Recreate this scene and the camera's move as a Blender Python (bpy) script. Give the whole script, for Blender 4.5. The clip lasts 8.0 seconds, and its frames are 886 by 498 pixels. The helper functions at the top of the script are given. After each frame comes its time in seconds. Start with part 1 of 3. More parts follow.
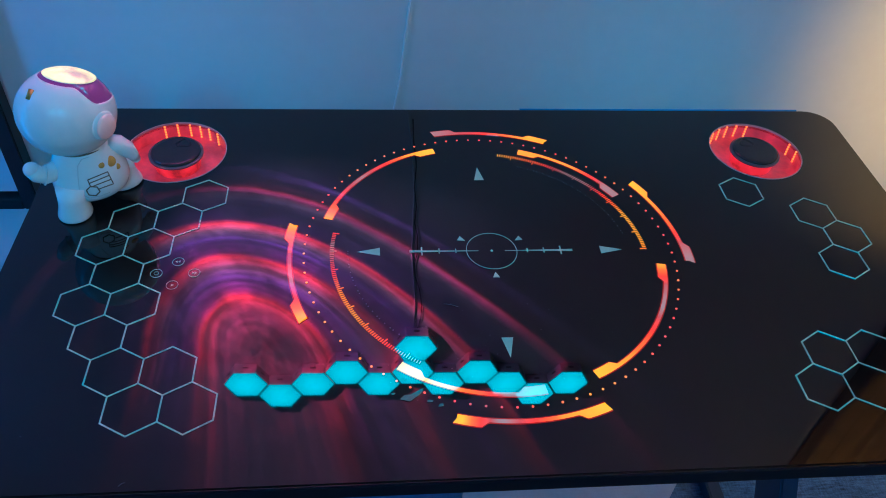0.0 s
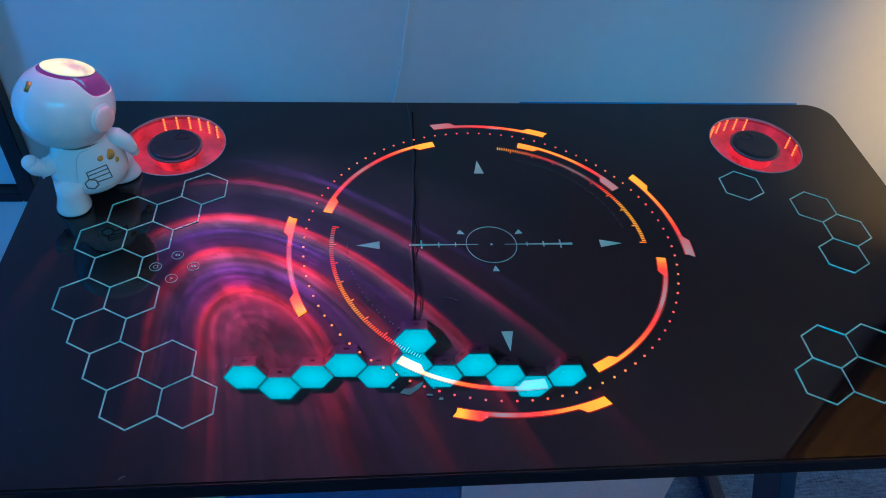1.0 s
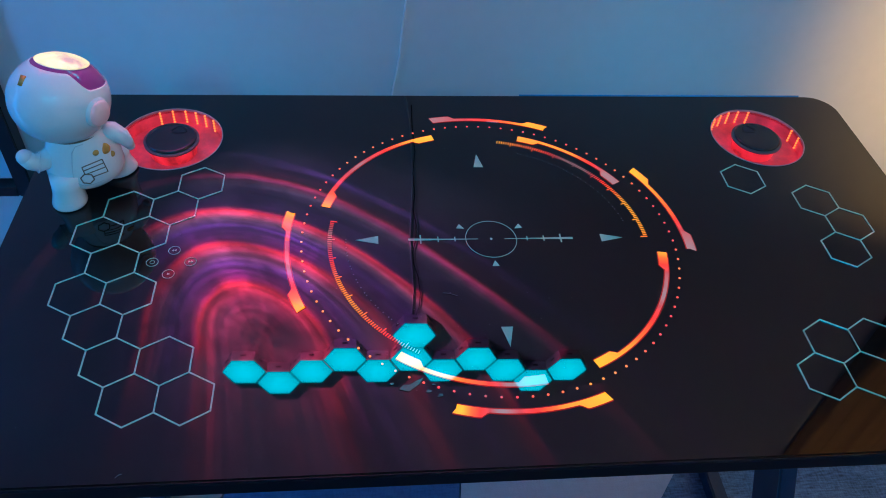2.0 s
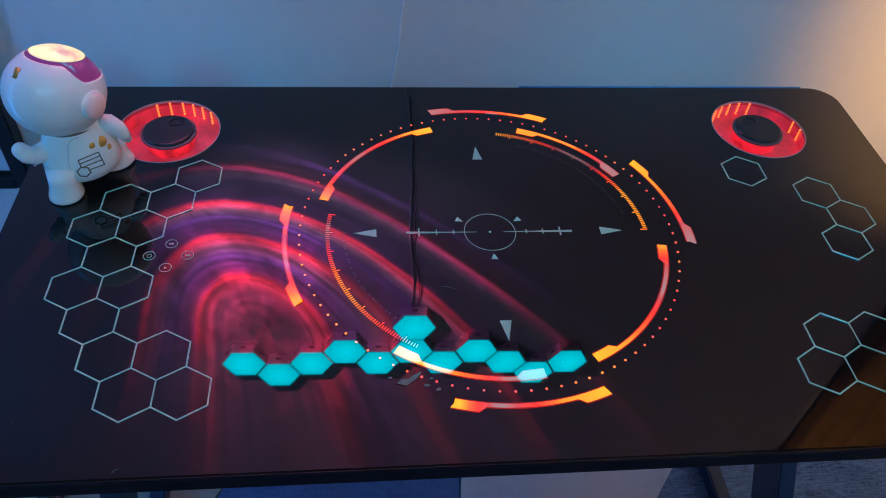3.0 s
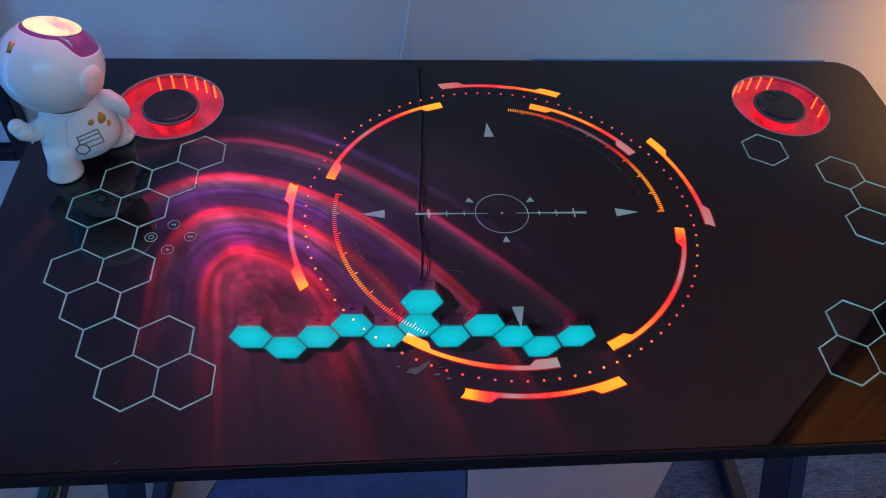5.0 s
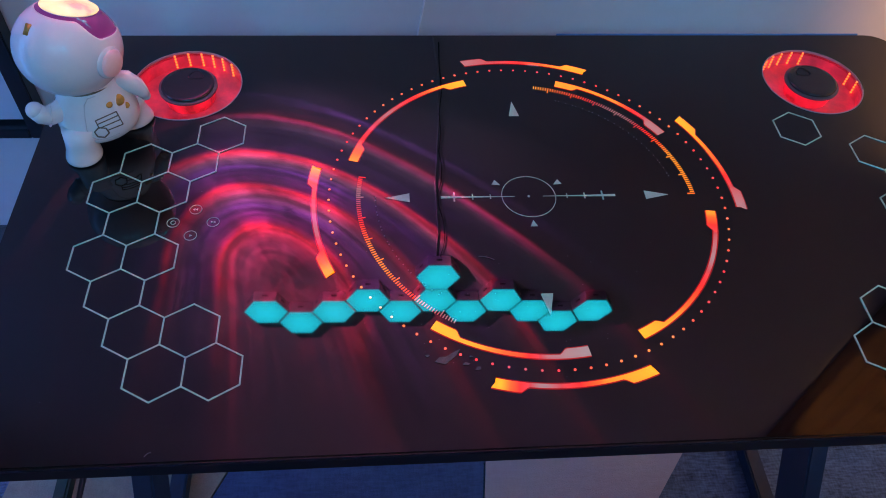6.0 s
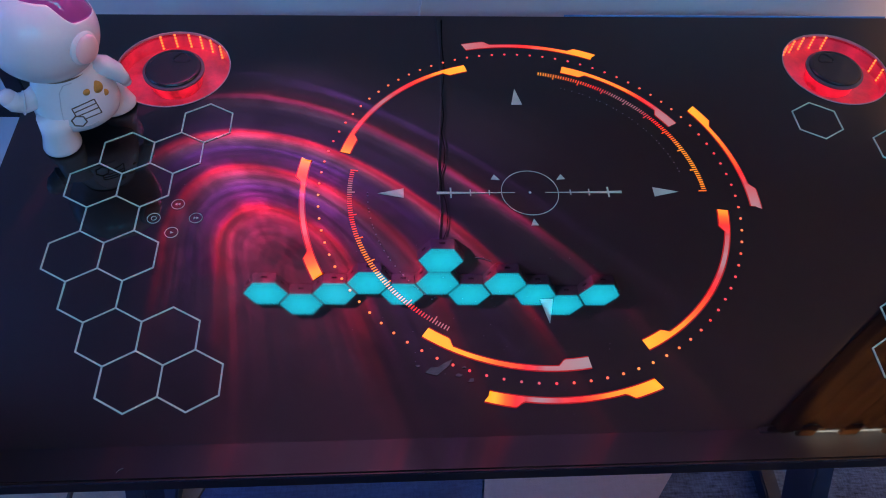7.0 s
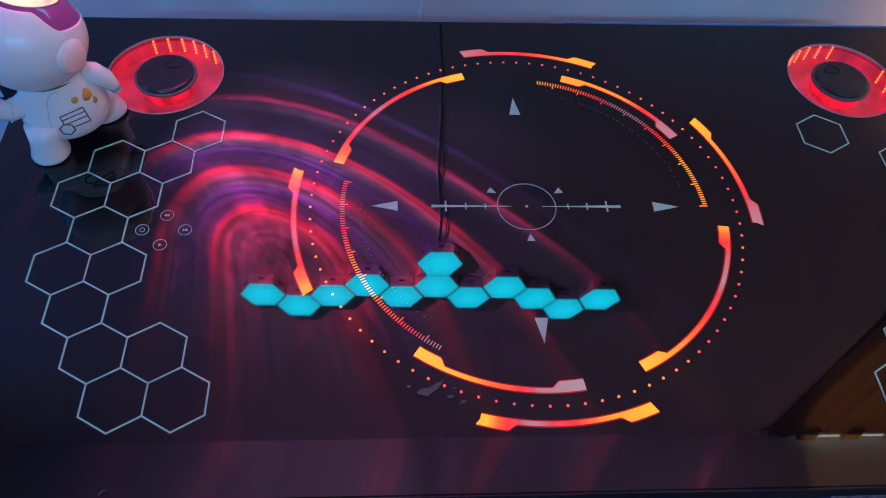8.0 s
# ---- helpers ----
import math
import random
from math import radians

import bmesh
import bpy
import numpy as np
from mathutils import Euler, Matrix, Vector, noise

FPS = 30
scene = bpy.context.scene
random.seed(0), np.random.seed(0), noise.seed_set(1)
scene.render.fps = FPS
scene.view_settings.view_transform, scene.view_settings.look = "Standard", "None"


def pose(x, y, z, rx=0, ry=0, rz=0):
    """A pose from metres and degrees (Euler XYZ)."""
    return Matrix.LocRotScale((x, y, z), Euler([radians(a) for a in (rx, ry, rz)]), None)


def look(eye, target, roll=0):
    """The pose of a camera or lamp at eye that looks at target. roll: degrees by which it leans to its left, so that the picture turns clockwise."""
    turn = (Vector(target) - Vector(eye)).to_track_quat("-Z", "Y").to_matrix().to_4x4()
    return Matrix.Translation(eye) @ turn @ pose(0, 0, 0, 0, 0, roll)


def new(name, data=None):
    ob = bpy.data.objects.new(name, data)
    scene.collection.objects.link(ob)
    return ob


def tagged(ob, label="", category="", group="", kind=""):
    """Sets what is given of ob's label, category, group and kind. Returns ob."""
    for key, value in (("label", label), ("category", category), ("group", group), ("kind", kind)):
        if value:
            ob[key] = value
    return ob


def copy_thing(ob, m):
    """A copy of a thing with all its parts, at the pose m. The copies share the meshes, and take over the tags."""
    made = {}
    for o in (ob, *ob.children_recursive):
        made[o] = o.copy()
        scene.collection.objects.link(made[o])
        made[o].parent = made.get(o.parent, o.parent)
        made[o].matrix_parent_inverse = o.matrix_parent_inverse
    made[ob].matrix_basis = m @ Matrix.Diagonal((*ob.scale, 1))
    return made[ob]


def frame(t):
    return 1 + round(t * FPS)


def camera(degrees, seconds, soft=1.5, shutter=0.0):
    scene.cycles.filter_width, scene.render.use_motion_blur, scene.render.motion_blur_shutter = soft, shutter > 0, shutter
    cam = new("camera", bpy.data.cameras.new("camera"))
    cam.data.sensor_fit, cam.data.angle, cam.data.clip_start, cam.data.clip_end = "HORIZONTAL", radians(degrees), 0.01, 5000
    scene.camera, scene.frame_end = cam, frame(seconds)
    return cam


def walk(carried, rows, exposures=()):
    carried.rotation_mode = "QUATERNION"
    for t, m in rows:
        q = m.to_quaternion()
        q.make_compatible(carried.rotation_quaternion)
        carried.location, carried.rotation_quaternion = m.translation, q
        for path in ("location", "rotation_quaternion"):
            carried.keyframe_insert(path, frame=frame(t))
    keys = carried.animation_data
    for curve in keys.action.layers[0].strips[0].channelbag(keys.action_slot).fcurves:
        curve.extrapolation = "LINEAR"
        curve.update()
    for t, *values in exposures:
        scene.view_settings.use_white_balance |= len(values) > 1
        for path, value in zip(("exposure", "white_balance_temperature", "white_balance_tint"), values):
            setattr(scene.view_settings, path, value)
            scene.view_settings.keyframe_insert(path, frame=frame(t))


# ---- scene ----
cam = camera(60.1, 8.0, soft=1.0)
PATH = [
    (0, (-0.152, -0.645, 1.383), (0.054, 0.779, -0.006), 5.2),
    (0.5, (-0.153, -0.645, 1.383), (0.056, 0.772, -0.012), 5.3),
    (1, (-0.153, -0.643, 1.383), (0.056, 0.767, -0.02), 5.4),
    (1.5, (-0.153, -0.64, 1.381), (0.057, 0.763, -0.029), 5.4),
    (3, (-0.148, -0.631, 1.378), (0.058, 0.748, -0.055), 5.3),
    (3.5, (-0.147, -0.631, 1.378), (0.051, 0.735, -0.07), 5.2),
    (4, (-0.148, -0.627, 1.377), (0.045, 0.724, -0.084), 5.2),
    (5.5, (-0.151, -0.584, 1.371), (0.03, 0.698, -0.153), 5.3),
    (6, (-0.169, -0.571, 1.373), (0.001, 0.674, -0.184), 5.0),
    (6.5, (-0.169, -0.541, 1.365), (-0.011, 0.668, -0.221), 4.9),
    (7, (-0.149, -0.519, 1.36), (-0.008, 0.659, -0.249), 4.9),
    (7.5, (-0.145, -0.507, 1.365), (-0.009, 0.662, -0.252), 5.0),
    (8, (-0.138, -0.492, 1.361), (-0.007, 0.671, -0.261), 5.2),
]
walk(cam, [(t, look(eye, aim, roll)) for t, eye, aim, roll in PATH], [(0, 0.0, 4800, -21), (1.7, 0.0, 4900, -19), (2.8, 0.0, 5800, -6), (4.2, 0.0, 6450, 8), (5.3, 0.0, 6500, 12), (6.5, 0.0, 6400, 20), (8, 0.0, 6000, 23)])

# ---------------------------------------------------------------- light
world = bpy.data.worlds.new("room_dark")
world.use_nodes = True
scene.world = world
world.node_tree.nodes["Background"].inputs[0].default_value = (0.02, 0.03, 0.06, 1)
world.node_tree.nodes["Background"].inputs[1].default_value = 0.5

DESK_Z = 0.75
WALL_Y = 0.45
CEIL_Z = 2.50


def area_lamp(name, eye, target, size, size_y, power, colour):
    d = bpy.data.lights.new(name, "AREA")
    d.shape, d.size, d.size_y, d.energy, d.color = "RECTANGLE", size, size_y, power, colour
    ob = new(name, d)
    ob.matrix_world = look(eye, target)
    return ob


def spot_lamp(name, eye, target, angle, blend, radius, power, colour):
    d = bpy.data.lights.new(name, "SPOT")
    d.spot_size, d.spot_blend, d.shadow_soft_size, d.energy, d.color = radians(angle), blend, radius, power, colour
    ob = new(name, d)
    ob.matrix_world = look(eye, target)
    return ob


# unseen sources added: cool behind the viewer, blue beside, warm by the curtain
# cool spots without known fixtures, kept to the lower wall
for lamp_x, lamp_power in ((-0.95, 40), (-0.10, 50), (0.75, 50)):
    spot_lamp("cool_wall_fill", (lamp_x, -1.9, 2.30), (lamp_x * 0.9 + 0.05, 0.45, 0.42), 29, 0.55, 0.12, lamp_power, (0.03, 0.54, 1.0))
# broad fills, added to lift the upper wall that the desk mirrors
area_lamp("room_fill", (0.3, -2.0, 2.10), (0.1, 0.45, 1.85), 1.4, 0.6, 5.2, (0.24, 0.28, 0.70))
area_lamp("warm_fill", (1.5, -2.1, 2.35), (0.75, 0.45, 1.6), 0.5, 0.5, 3.6, (1.0, 0.62, 0.42))
area_lamp("blue_strip_light", (-1.35, 0.02, 1.10), (-0.55, 0.38, 1.06), 0.12, 1.85, 5.6, (0.04, 0.30, 1.0))
spot_lamp("warm_lamp_down", (1.45, -0.22, 1.10), (1.13, 0.45, 0.88), 57, 0.5, 0.05, 60, (1.0, 0.45, 0.09))
# added spot, cone cut at the curtain's edge; no such lamp is known
spot_lamp("curtain_fill_spot", (1.0, -0.45, 2.42), (1.85, 0.05, 2.10), 102, 0.10, 0.02, 115, (1.0, 0.55, 0.22))

# neutral fill added to whiten the figurine and desk print
spot_lamp("neutral_fill", (0.55, -1.35, 2.35), (-0.46, 0.10, 0.84), 40, 0.7, 0.08, 2.9, (1.0, 0.78, 0.68))

# galaxy projector in the top of the figurine
NEB_EYE = Vector((-0.474, 0.104, 0.937))
NEB_AXIS = Vector((0.137, 0.512, 0.848))
nebula = spot_lamp("galaxy_projector_beam", NEB_EYE, NEB_EYE + NEB_AXIS, 122, 0.3, 0.003, 375, (1, 1, 1))
nebula.data.use_nodes = True


def node(nt, kind, **values):
    n = nt.nodes.new(kind)
    for key, v in values.items():
        n.inputs[int(key[1:])].default_value = v
    return n


def maths(nt, op, a, b=None):
    n = nt.nodes.new("ShaderNodeMath")
    n.operation = op
    for i, v in enumerate((a, b)):
        if v is None:
            continue
        if isinstance(v, (int, float)):
            n.inputs[i].default_value = v
        else:
            nt.links.new(v, n.inputs[i])
    return n.outputs[0]


def ramp(nt, fac, stops, mode="LINEAR"):
    n = nt.nodes.new("ShaderNodeValToRGB")
    n.color_ramp.interpolation = mode
    els = n.color_ramp.elements
    while len(els) < len(stops):
        els.new(0.5)
    for e, (p, c) in zip(els, stops):
        e.position = p
        e.color = (*c, 1) if len(c) == 3 else c
    nt.links.new(fac, n.inputs[0])
    return n.outputs[0]


def grey(v):
    return (v, v, v)


def build_nebula(nt):
    """Five bright rings round the beam's axis with softer streaks and haze between them."""
    L = nt.links
    em = nt.nodes["Emission"]
    tc = nt.nodes.new("ShaderNodeTexCoord")
    sep = nt.nodes.new("ShaderNodeSeparateXYZ")
    L.new(tc.outputs["Normal"], sep.inputs[0])
    x, y, z = sep.outputs
    # the rings open upward: above the axis they run on as upright streaks
    low = maths(nt, "MINIMUM", y, 0.0)
    flat = maths(nt, "SQRT", maths(nt, "ADD", maths(nt, "MULTIPLY", x, x), maths(nt, "MULTIPLY", low, low)))
    spread = maths(nt, "ARCSINE", maths(nt, "MINIMUM", flat, 1.0))
    phi = maths(nt, "ARCTAN2", y, x)
    cx, sy = maths(nt, "COSINE", phi), maths(nt, "SINE", phi)

    def streak(fr, ar, seed, detail, rough):
        v = nt.nodes.new("ShaderNodeCombineXYZ")
        L.new(maths(nt, "ADD", maths(nt, "MULTIPLY", spread, fr), seed), v.inputs[0])
        L.new(maths(nt, "MULTIPLY", cx, ar), v.inputs[1])
        L.new(maths(nt, "MULTIPLY", sy, ar), v.inputs[2])
        n = nt.nodes.new("ShaderNodeTexNoise")
        n.inputs["Scale"].default_value = 1.0
        n.inputs["Detail"].default_value = detail
        n.inputs["Roughness"].default_value = rough
        L.new(v.outputs[0], n.inputs["Vector"])
        return n.outputs[0]

    warp = maths(nt, "MULTIPLY", maths(nt, "SUBTRACT", streak(3.0, 1.6, 7.0, 2.0, 0.5), 0.5), 2.4)
    deg = maths(nt, "MULTIPLY", spread, 180 / math.pi)
    # towards the right the inner rings sag outward and the outer ones draw in
    right = maths(nt, "MAXIMUM", x, 0.0)
    sag = maths(nt, "MULTIPLY", maths(nt, "MULTIPLY", maths(nt, "SUBTRACT", 32.0, deg), maths(nt, "MULTIPLY", right, right)), 1.25)
    tail = maths(nt, "MULTIPLY", maths(nt, "MULTIPLY", maths(nt, "MAXIMUM", maths(nt, "ADD", y, 0.1), 0.0), right), 30.0)
    ring = maths(nt, "DIVIDE", maths(nt, "ADD", maths(nt, "ADD", maths(nt, "SUBTRACT", deg, sag), tail), warp), 60.0)
    light = [(0, .48), (5, .46), (7.5, .66), (9.5, .95), (11, 1.15), (12.4, .46), (15, .34), (18, .52), (19.8, .80), (21.2, 1.25), (22.5, .28), (25.5, .18), (28.6, .32), (30.4, .60), (32.2, 1.3), (33.2, .10),
             (38.5, .05), (41.6, .18), (42.9, .42), (44.5, 1.0), (45.5, .07), (49, .03), (51.2, .20), (52.2, .03), (57, .015), (60, 0.0)]
    rings = ramp(nt, ring, [(d / 60, grey(v)) for d, v in light])
    tints = [(0, (.90, .025, .11)), (7, (.80, .04, .17)), (9.2, (1, .03, .11)), (11, (1, .012, .04)), (13, (.62, .03, .32)), (16, (.42, .06, .50)), (18.3, (.58, .09, .28)), (20, (.95, .04, .14)), (21.4, (1, .012, .04)),
             (23, (.54, .03, .40)), (27, (.34, .06, .60)), (29.4, (.52, .14, .34)), (31.0, (.94, .05, .15)), (32.4, (1, .014, .045)), (34, (.38, .05, .56)), (38, (.29, .08, .62)), (41.9, (.48, .20, .42)), (43.5, (.82, .07, .30)), (45.1, (1, .03, .11)), (50, (.36, .09, .62))]
    hue = ramp(nt, ring, [(d / 60, c) for d, c in tints])
    fine = ramp(nt, streak(46.0, 0.55, 11.0, 2.0, 0.6), [(0.30, grey(0.34)), (0.5, grey(0.78)), (0.70, grey(1.3))])
    hair = ramp(nt, streak(120.0, 0.8, 23.0, 2.0, 0.6), [(0.34, grey(0.65)), (0.5, grey(0.92)), (0.66, grey(1.3))])
    fine = maths(nt, "MULTIPLY", fine, hair)
    side = ramp(nt, streak(5.0, 1.5, 31.0, 2.0, 0.5), [(0.32, grey(0.34)), (0.62, grey(1.15))])
    outer = maths(nt, "MULTIPLY", maths(nt, "MAXIMUM", maths(nt, "SUBTRACT", deg, 32.0), 0.0), 0.02)
    left = ramp(nt, maths(nt, "SUBTRACT", maths(nt, "ADD", x, 0.6), outer), [(0.14, grey(0.02)), (0.30, grey(0.32)), (0.52, grey(1.0))])
    height = maths(nt, "ADD", maths(nt, "MULTIPLY", y, 0.5), 0.5)
    above = ramp(nt, height, [(0.08, grey(0.25)), (0.22, grey(0.45)), (0.38, grey(0.95)), (0.5, grey(1.0)), (0.54, grey(0.85)), (0.58, grey(0.62)), (0.66, grey(0.34)), (0.8, grey(0.16))])
    k = maths(nt, "MULTIPLY", rings, maths(nt, "MULTIPLY", fine, side))
    k = maths(nt, "MULTIPLY", k, maths(nt, "MULTIPLY", left, above))
    wisp = nt.nodes.new("ShaderNodeTexNoise")
    wisp.inputs["Scale"].default_value, wisp.inputs["Detail"].default_value, wisp.inputs["Distortion"].default_value = 9.0, 5.0, 1.2
    L.new(tc.outputs["Normal"], wisp.inputs["Vector"])
    k = maths(nt, "MULTIPLY", k, ramp(nt, wisp.outputs[0], [(0.34, grey(0.62)), (0.66, grey(1.34))]))
    # soft pale haze between the streaks, thicker overhead
    cloud = ramp(nt, streak(4.0, 2.2, 51.0, 2.0, 0.5), [(0.3, grey(0.4)), (0.7, grey(1.2))])
    veil = ramp(nt, height, [(0.10, grey(0.015)), (0.4, grey(0.045)), (0.52, grey(0.11)), (0.60, grey(0.30)), (0.68, grey(0.36)), (0.8, grey(0.24))])
    haze = maths(nt, "MULTIPLY", maths(nt, "MULTIPLY", cloud, veil), left)

    def scaled(colour, amount):
        n = nt.nodes.new("ShaderNodeVectorMath")
        n.operation = "SCALE"
        if isinstance(colour, tuple):
            n.inputs[0].default_value = colour
        else:
            L.new(colour, n.inputs[0])
        L.new(amount, n.inputs["Scale"])
        return n.outputs[0]

    total = nt.nodes.new("ShaderNodeVectorMath")
    total.operation = "ADD"
    L.new(scaled(hue, k), total.inputs[0])
    L.new(scaled((0.40, 0.21, 0.41), haze), total.inputs[1])
    L.new(total.outputs[0], em.inputs["Color"])
    em.inputs["Strength"].default_value = 1.3


build_nebula(nebula.data.node_tree)


# ---------------------------------------------------------------- materials
def material(name, base, rough=0.5, metal=0.0, ior=1.5, emit=None, strength=0.0, var=0.0, scale=20.0, bump=0.0, bump_scale=200.0, rough_var=0.0, coat=0.0):
    m = bpy.data.materials.new(name)
    m.use_nodes = True
    nt = m.node_tree
    b = nt.nodes["Principled BSDF"]
    b.inputs["Base Color"].default_value = (*base, 1)
    b.inputs["Roughness"].default_value = rough
    b.inputs["Metallic"].default_value = metal
    b.inputs["IOR"].default_value = ior
    b.inputs["Coat Weight"].default_value = coat
    b.inputs["Coat Roughness"].default_value = 0.03
    if emit:
        b.inputs["Emission Color"].default_value = (*emit, 1)
        b.inputs["Emission Strength"].default_value = strength
    tc = nt.nodes.new("ShaderNodeTexCoord")
    if var:
        n1 = node(nt, "ShaderNodeTexNoise", _2=scale, _3=6.0, _4=0.6)
        n2 = node(nt, "ShaderNodeTexNoise", _2=scale * 9, _3=3.0, _4=0.6)
        nt.links.new(tc.outputs["Object"], n1.inputs["Vector"])
        nt.links.new(tc.outputs["Object"], n2.inputs["Vector"])
        s = maths(nt, "ADD", maths(nt, "MULTIPLY", n1.outputs[0], 0.6), maths(nt, "MULTIPLY", n2.outputs[0], 0.4))
        c = ramp(nt, s, [(0.3, [v * (1 - var) for v in base]), (0.7, [min(1.0, v * (1 + var)) for v in base])])
        nt.links.new(c, b.inputs["Base Color"])
    if rough_var:
        n3 = node(nt, "ShaderNodeTexNoise", _2=scale * 0.6, _3=8.0, _4=0.65)
        nt.links.new(tc.outputs["Object"], n3.inputs["Vector"])
        c = ramp(nt, n3.outputs[0], [(0.35, grey(rough)), (0.75, grey(rough + rough_var))])
        nt.links.new(c, b.inputs["Roughness"])
    if bump:
        n4 = node(nt, "ShaderNodeTexNoise", _2=bump_scale, _3=4.0, _4=0.6)
        nt.links.new(tc.outputs["Object"], n4.inputs["Vector"])
        bp = nt.nodes.new("ShaderNodeBump")
        bp.inputs["Strength"].default_value = bump
        bp.inputs["Distance"].default_value = 0.002
        nt.links.new(n4.outputs[0], bp.inputs["Height"])
        nt.links.new(bp.outputs[0], b.inputs["Normal"])
    return m


M_WALL = material("wall_paint", (0.70, 0.70, 0.69), 0.75, var=0.035, scale=5, bump=0.12, bump_scale=320)
M_CEIL = material("ceiling_paint", (0.74, 0.74, 0.73), 0.85, var=0.03, scale=6)
M_CARPET = material("carpet_grey_blue", (0.12, 0.20, 0.34), 0.95, var=0.75, scale=38, bump=0.7, bump_scale=420)


def weave(m, base, lo, hi):
    """Woven cloth: short threads along and across, lighter and darker."""
    nt = m.node_tree
    tc = nt.nodes.new("ShaderNodeTexCoord")
    threads = []
    for sx, sy in ((45.0, 260.0), (260.0, 70.0), (9.0, 26.0)):
        mp = nt.nodes.new("ShaderNodeMapping")
        mp.inputs["Scale"].default_value = (sx, sy, 60.0)
        nt.links.new(tc.outputs["Object"], mp.inputs["Vector"])
        n = node(nt, "ShaderNodeTexNoise", _2=1.0, _3=3.0, _4=0.55)
        nt.links.new(mp.outputs[0], n.inputs["Vector"])
        threads.append(n.outputs[0])
    s = maths(nt, "ADD", maths(nt, "MULTIPLY", threads[0], 0.45), maths(nt, "ADD", maths(nt, "MULTIPLY", threads[1], 0.3), maths(nt, "MULTIPLY", threads[2], 0.25)))
    c = ramp(nt, s, [(0.36, [v * lo for v in base]), (0.64, [min(1.0, v * hi) for v in base])])
    nt.links.new(c, nt.nodes["Principled BSDF"].inputs["Base Color"])


weave(M_CARPET, (0.12, 0.20, 0.34), 0.30, 1.55)
M_RUG_BLUE = material("rug_blue", (0.07, 0.14, 0.32), 0.95, var=0.4, scale=40, bump=0.7, bump_scale=420)
M_RUG_WHITE = material("rug_white", (0.50, 0.52, 0.61), 0.95, var=0.08, scale=30, bump=0.5, bump_scale=420)
M_RUG_SAND = material("rug_sand", (0.35, 0.36, 0.30), 0.95, var=0.2, scale=40, bump=0.5, bump_scale=420)
weave(M_RUG_BLUE, (0.07, 0.14, 0.32), 0.75, 1.3)
weave(M_RUG_WHITE, (0.50, 0.52, 0.61), 0.92, 1.06)
M_GLASS = material("black_glass", (0.003, 0.003, 0.0035), 0.012, ior=1.54, var=0.3, scale=6, rough_var=0.02)
# blue light caught by the rear glass edge, put into a base colour
M_EDGE_GLINT = material("edge_glint_blue", (0.10, 0.30, 0.60), 0.15, ior=1.54, var=0.2, scale=30)
M_EDGE = material("black_edge", (0.007, 0.008, 0.012), 0.42, ior=1.25, var=0.3, scale=20)
# black legs: the blue light on them is put into this base colour
M_LEG = material("black_coat_blue_lit", (0.006, 0.034, 0.085), 0.45, var=0.25, scale=60, bump=0.2, bump_scale=900)
M_PRINT = material("printed_line", (0.30, 0.51, 0.40), 0.03, ior=1.60, var=0.08, scale=60)
M_PRINT_DIM = material("printed_line_dim", (0.16, 0.17, 0.18), 0.03, ior=1.60)
M_HEX = material("hexagon_diffuser", (0.04, 0.10, 0.10), 0.5, emit=(0.0, 0.76, 0.94), strength=11.0)


def bright_middle(m, strength, rim):
    nt = m.node_tree
    tc = nt.nodes.new("ShaderNodeTexCoord")
    ln = nt.nodes.new("ShaderNodeVectorMath")
    ln.operation = "LENGTH"
    nt.links.new(tc.outputs["Object"], ln.inputs[0])
    c = ramp(nt, maths(nt, "DIVIDE", ln.outputs["Value"], 0.055), [(0.25, grey(1.0)), (0.6, grey(0.86)), (0.95, grey(rim))])
    nt.links.new(maths(nt, "MULTIPLY", c, strength), nt.nodes["Principled BSDF"].inputs["Emission Strength"])


bright_middle(M_HEX, 18.0, 0.58)
M_HEXBODY = material("hexagon_body", (0.55, 0.55, 0.56), 0.45, var=0.08, scale=40)
M_DARK = material("dark_plastic", (0.01, 0.01, 0.012), 0.4, var=0.3, scale=50)
# emissive red for the painted glow beside the arcs
M_GLOW_HALO = material("red_glow_halo", (0.05, 0.01, 0.01), 0.03, ior=1.60, emit=(1.0, 0.008, 0.004), strength=0.32)
M_HUB = material("hub_black", (0.015, 0.015, 0.017), 0.22, var=0.3, scale=50, bump=0.06, bump_scale=900)
M_WELL = material("frosted_acrylic", (0.30, 0.09, 0.11), 0.3, var=0.2, scale=40, emit=(1.0, 0.008, 0.035), strength=0.2)


M_EAR = material("ear_shining_through", (0.62, 0.50, 0.49), 0.35, var=0.05, scale=60, emit=(1.0, 0.30, 0.26), strength=0.10)


def mottle(m, lo, hi, scale):
    """Uneven light coming out of a lit plastic part."""
    nt = m.node_tree
    tc = nt.nodes.new("ShaderNodeTexCoord")
    n = node(nt, "ShaderNodeTexNoise", _2=scale, _3=4.0, _4=0.6)
    nt.links.new(tc.outputs["Object"], n.inputs["Vector"])
    nt.links.new(ramp(nt, n.outputs[0], [(0.36, grey(lo)), (0.66, grey(hi))]), nt.nodes["Principled BSDF"].inputs["Emission Strength"])


M_RIM = material("acrylic_rim", (0.40, 0.30, 0.31), 0.3, var=0.1, scale=40)
M_COLLAR = material("collar_grey", (0.10, 0.09, 0.095), 0.35, var=0.2, scale=60)
M_LED = material("red_led", (0.6, 0.05, 0.03), 0.4, emit=(1.0, 0.13, 0.02), strength=3.0)
M_REDGLOW = material("red_reflection_glow", (0.5, 0.05, 0.04), 0.4, emit=(1.0, 0.006, 0.03), strength=0.9)
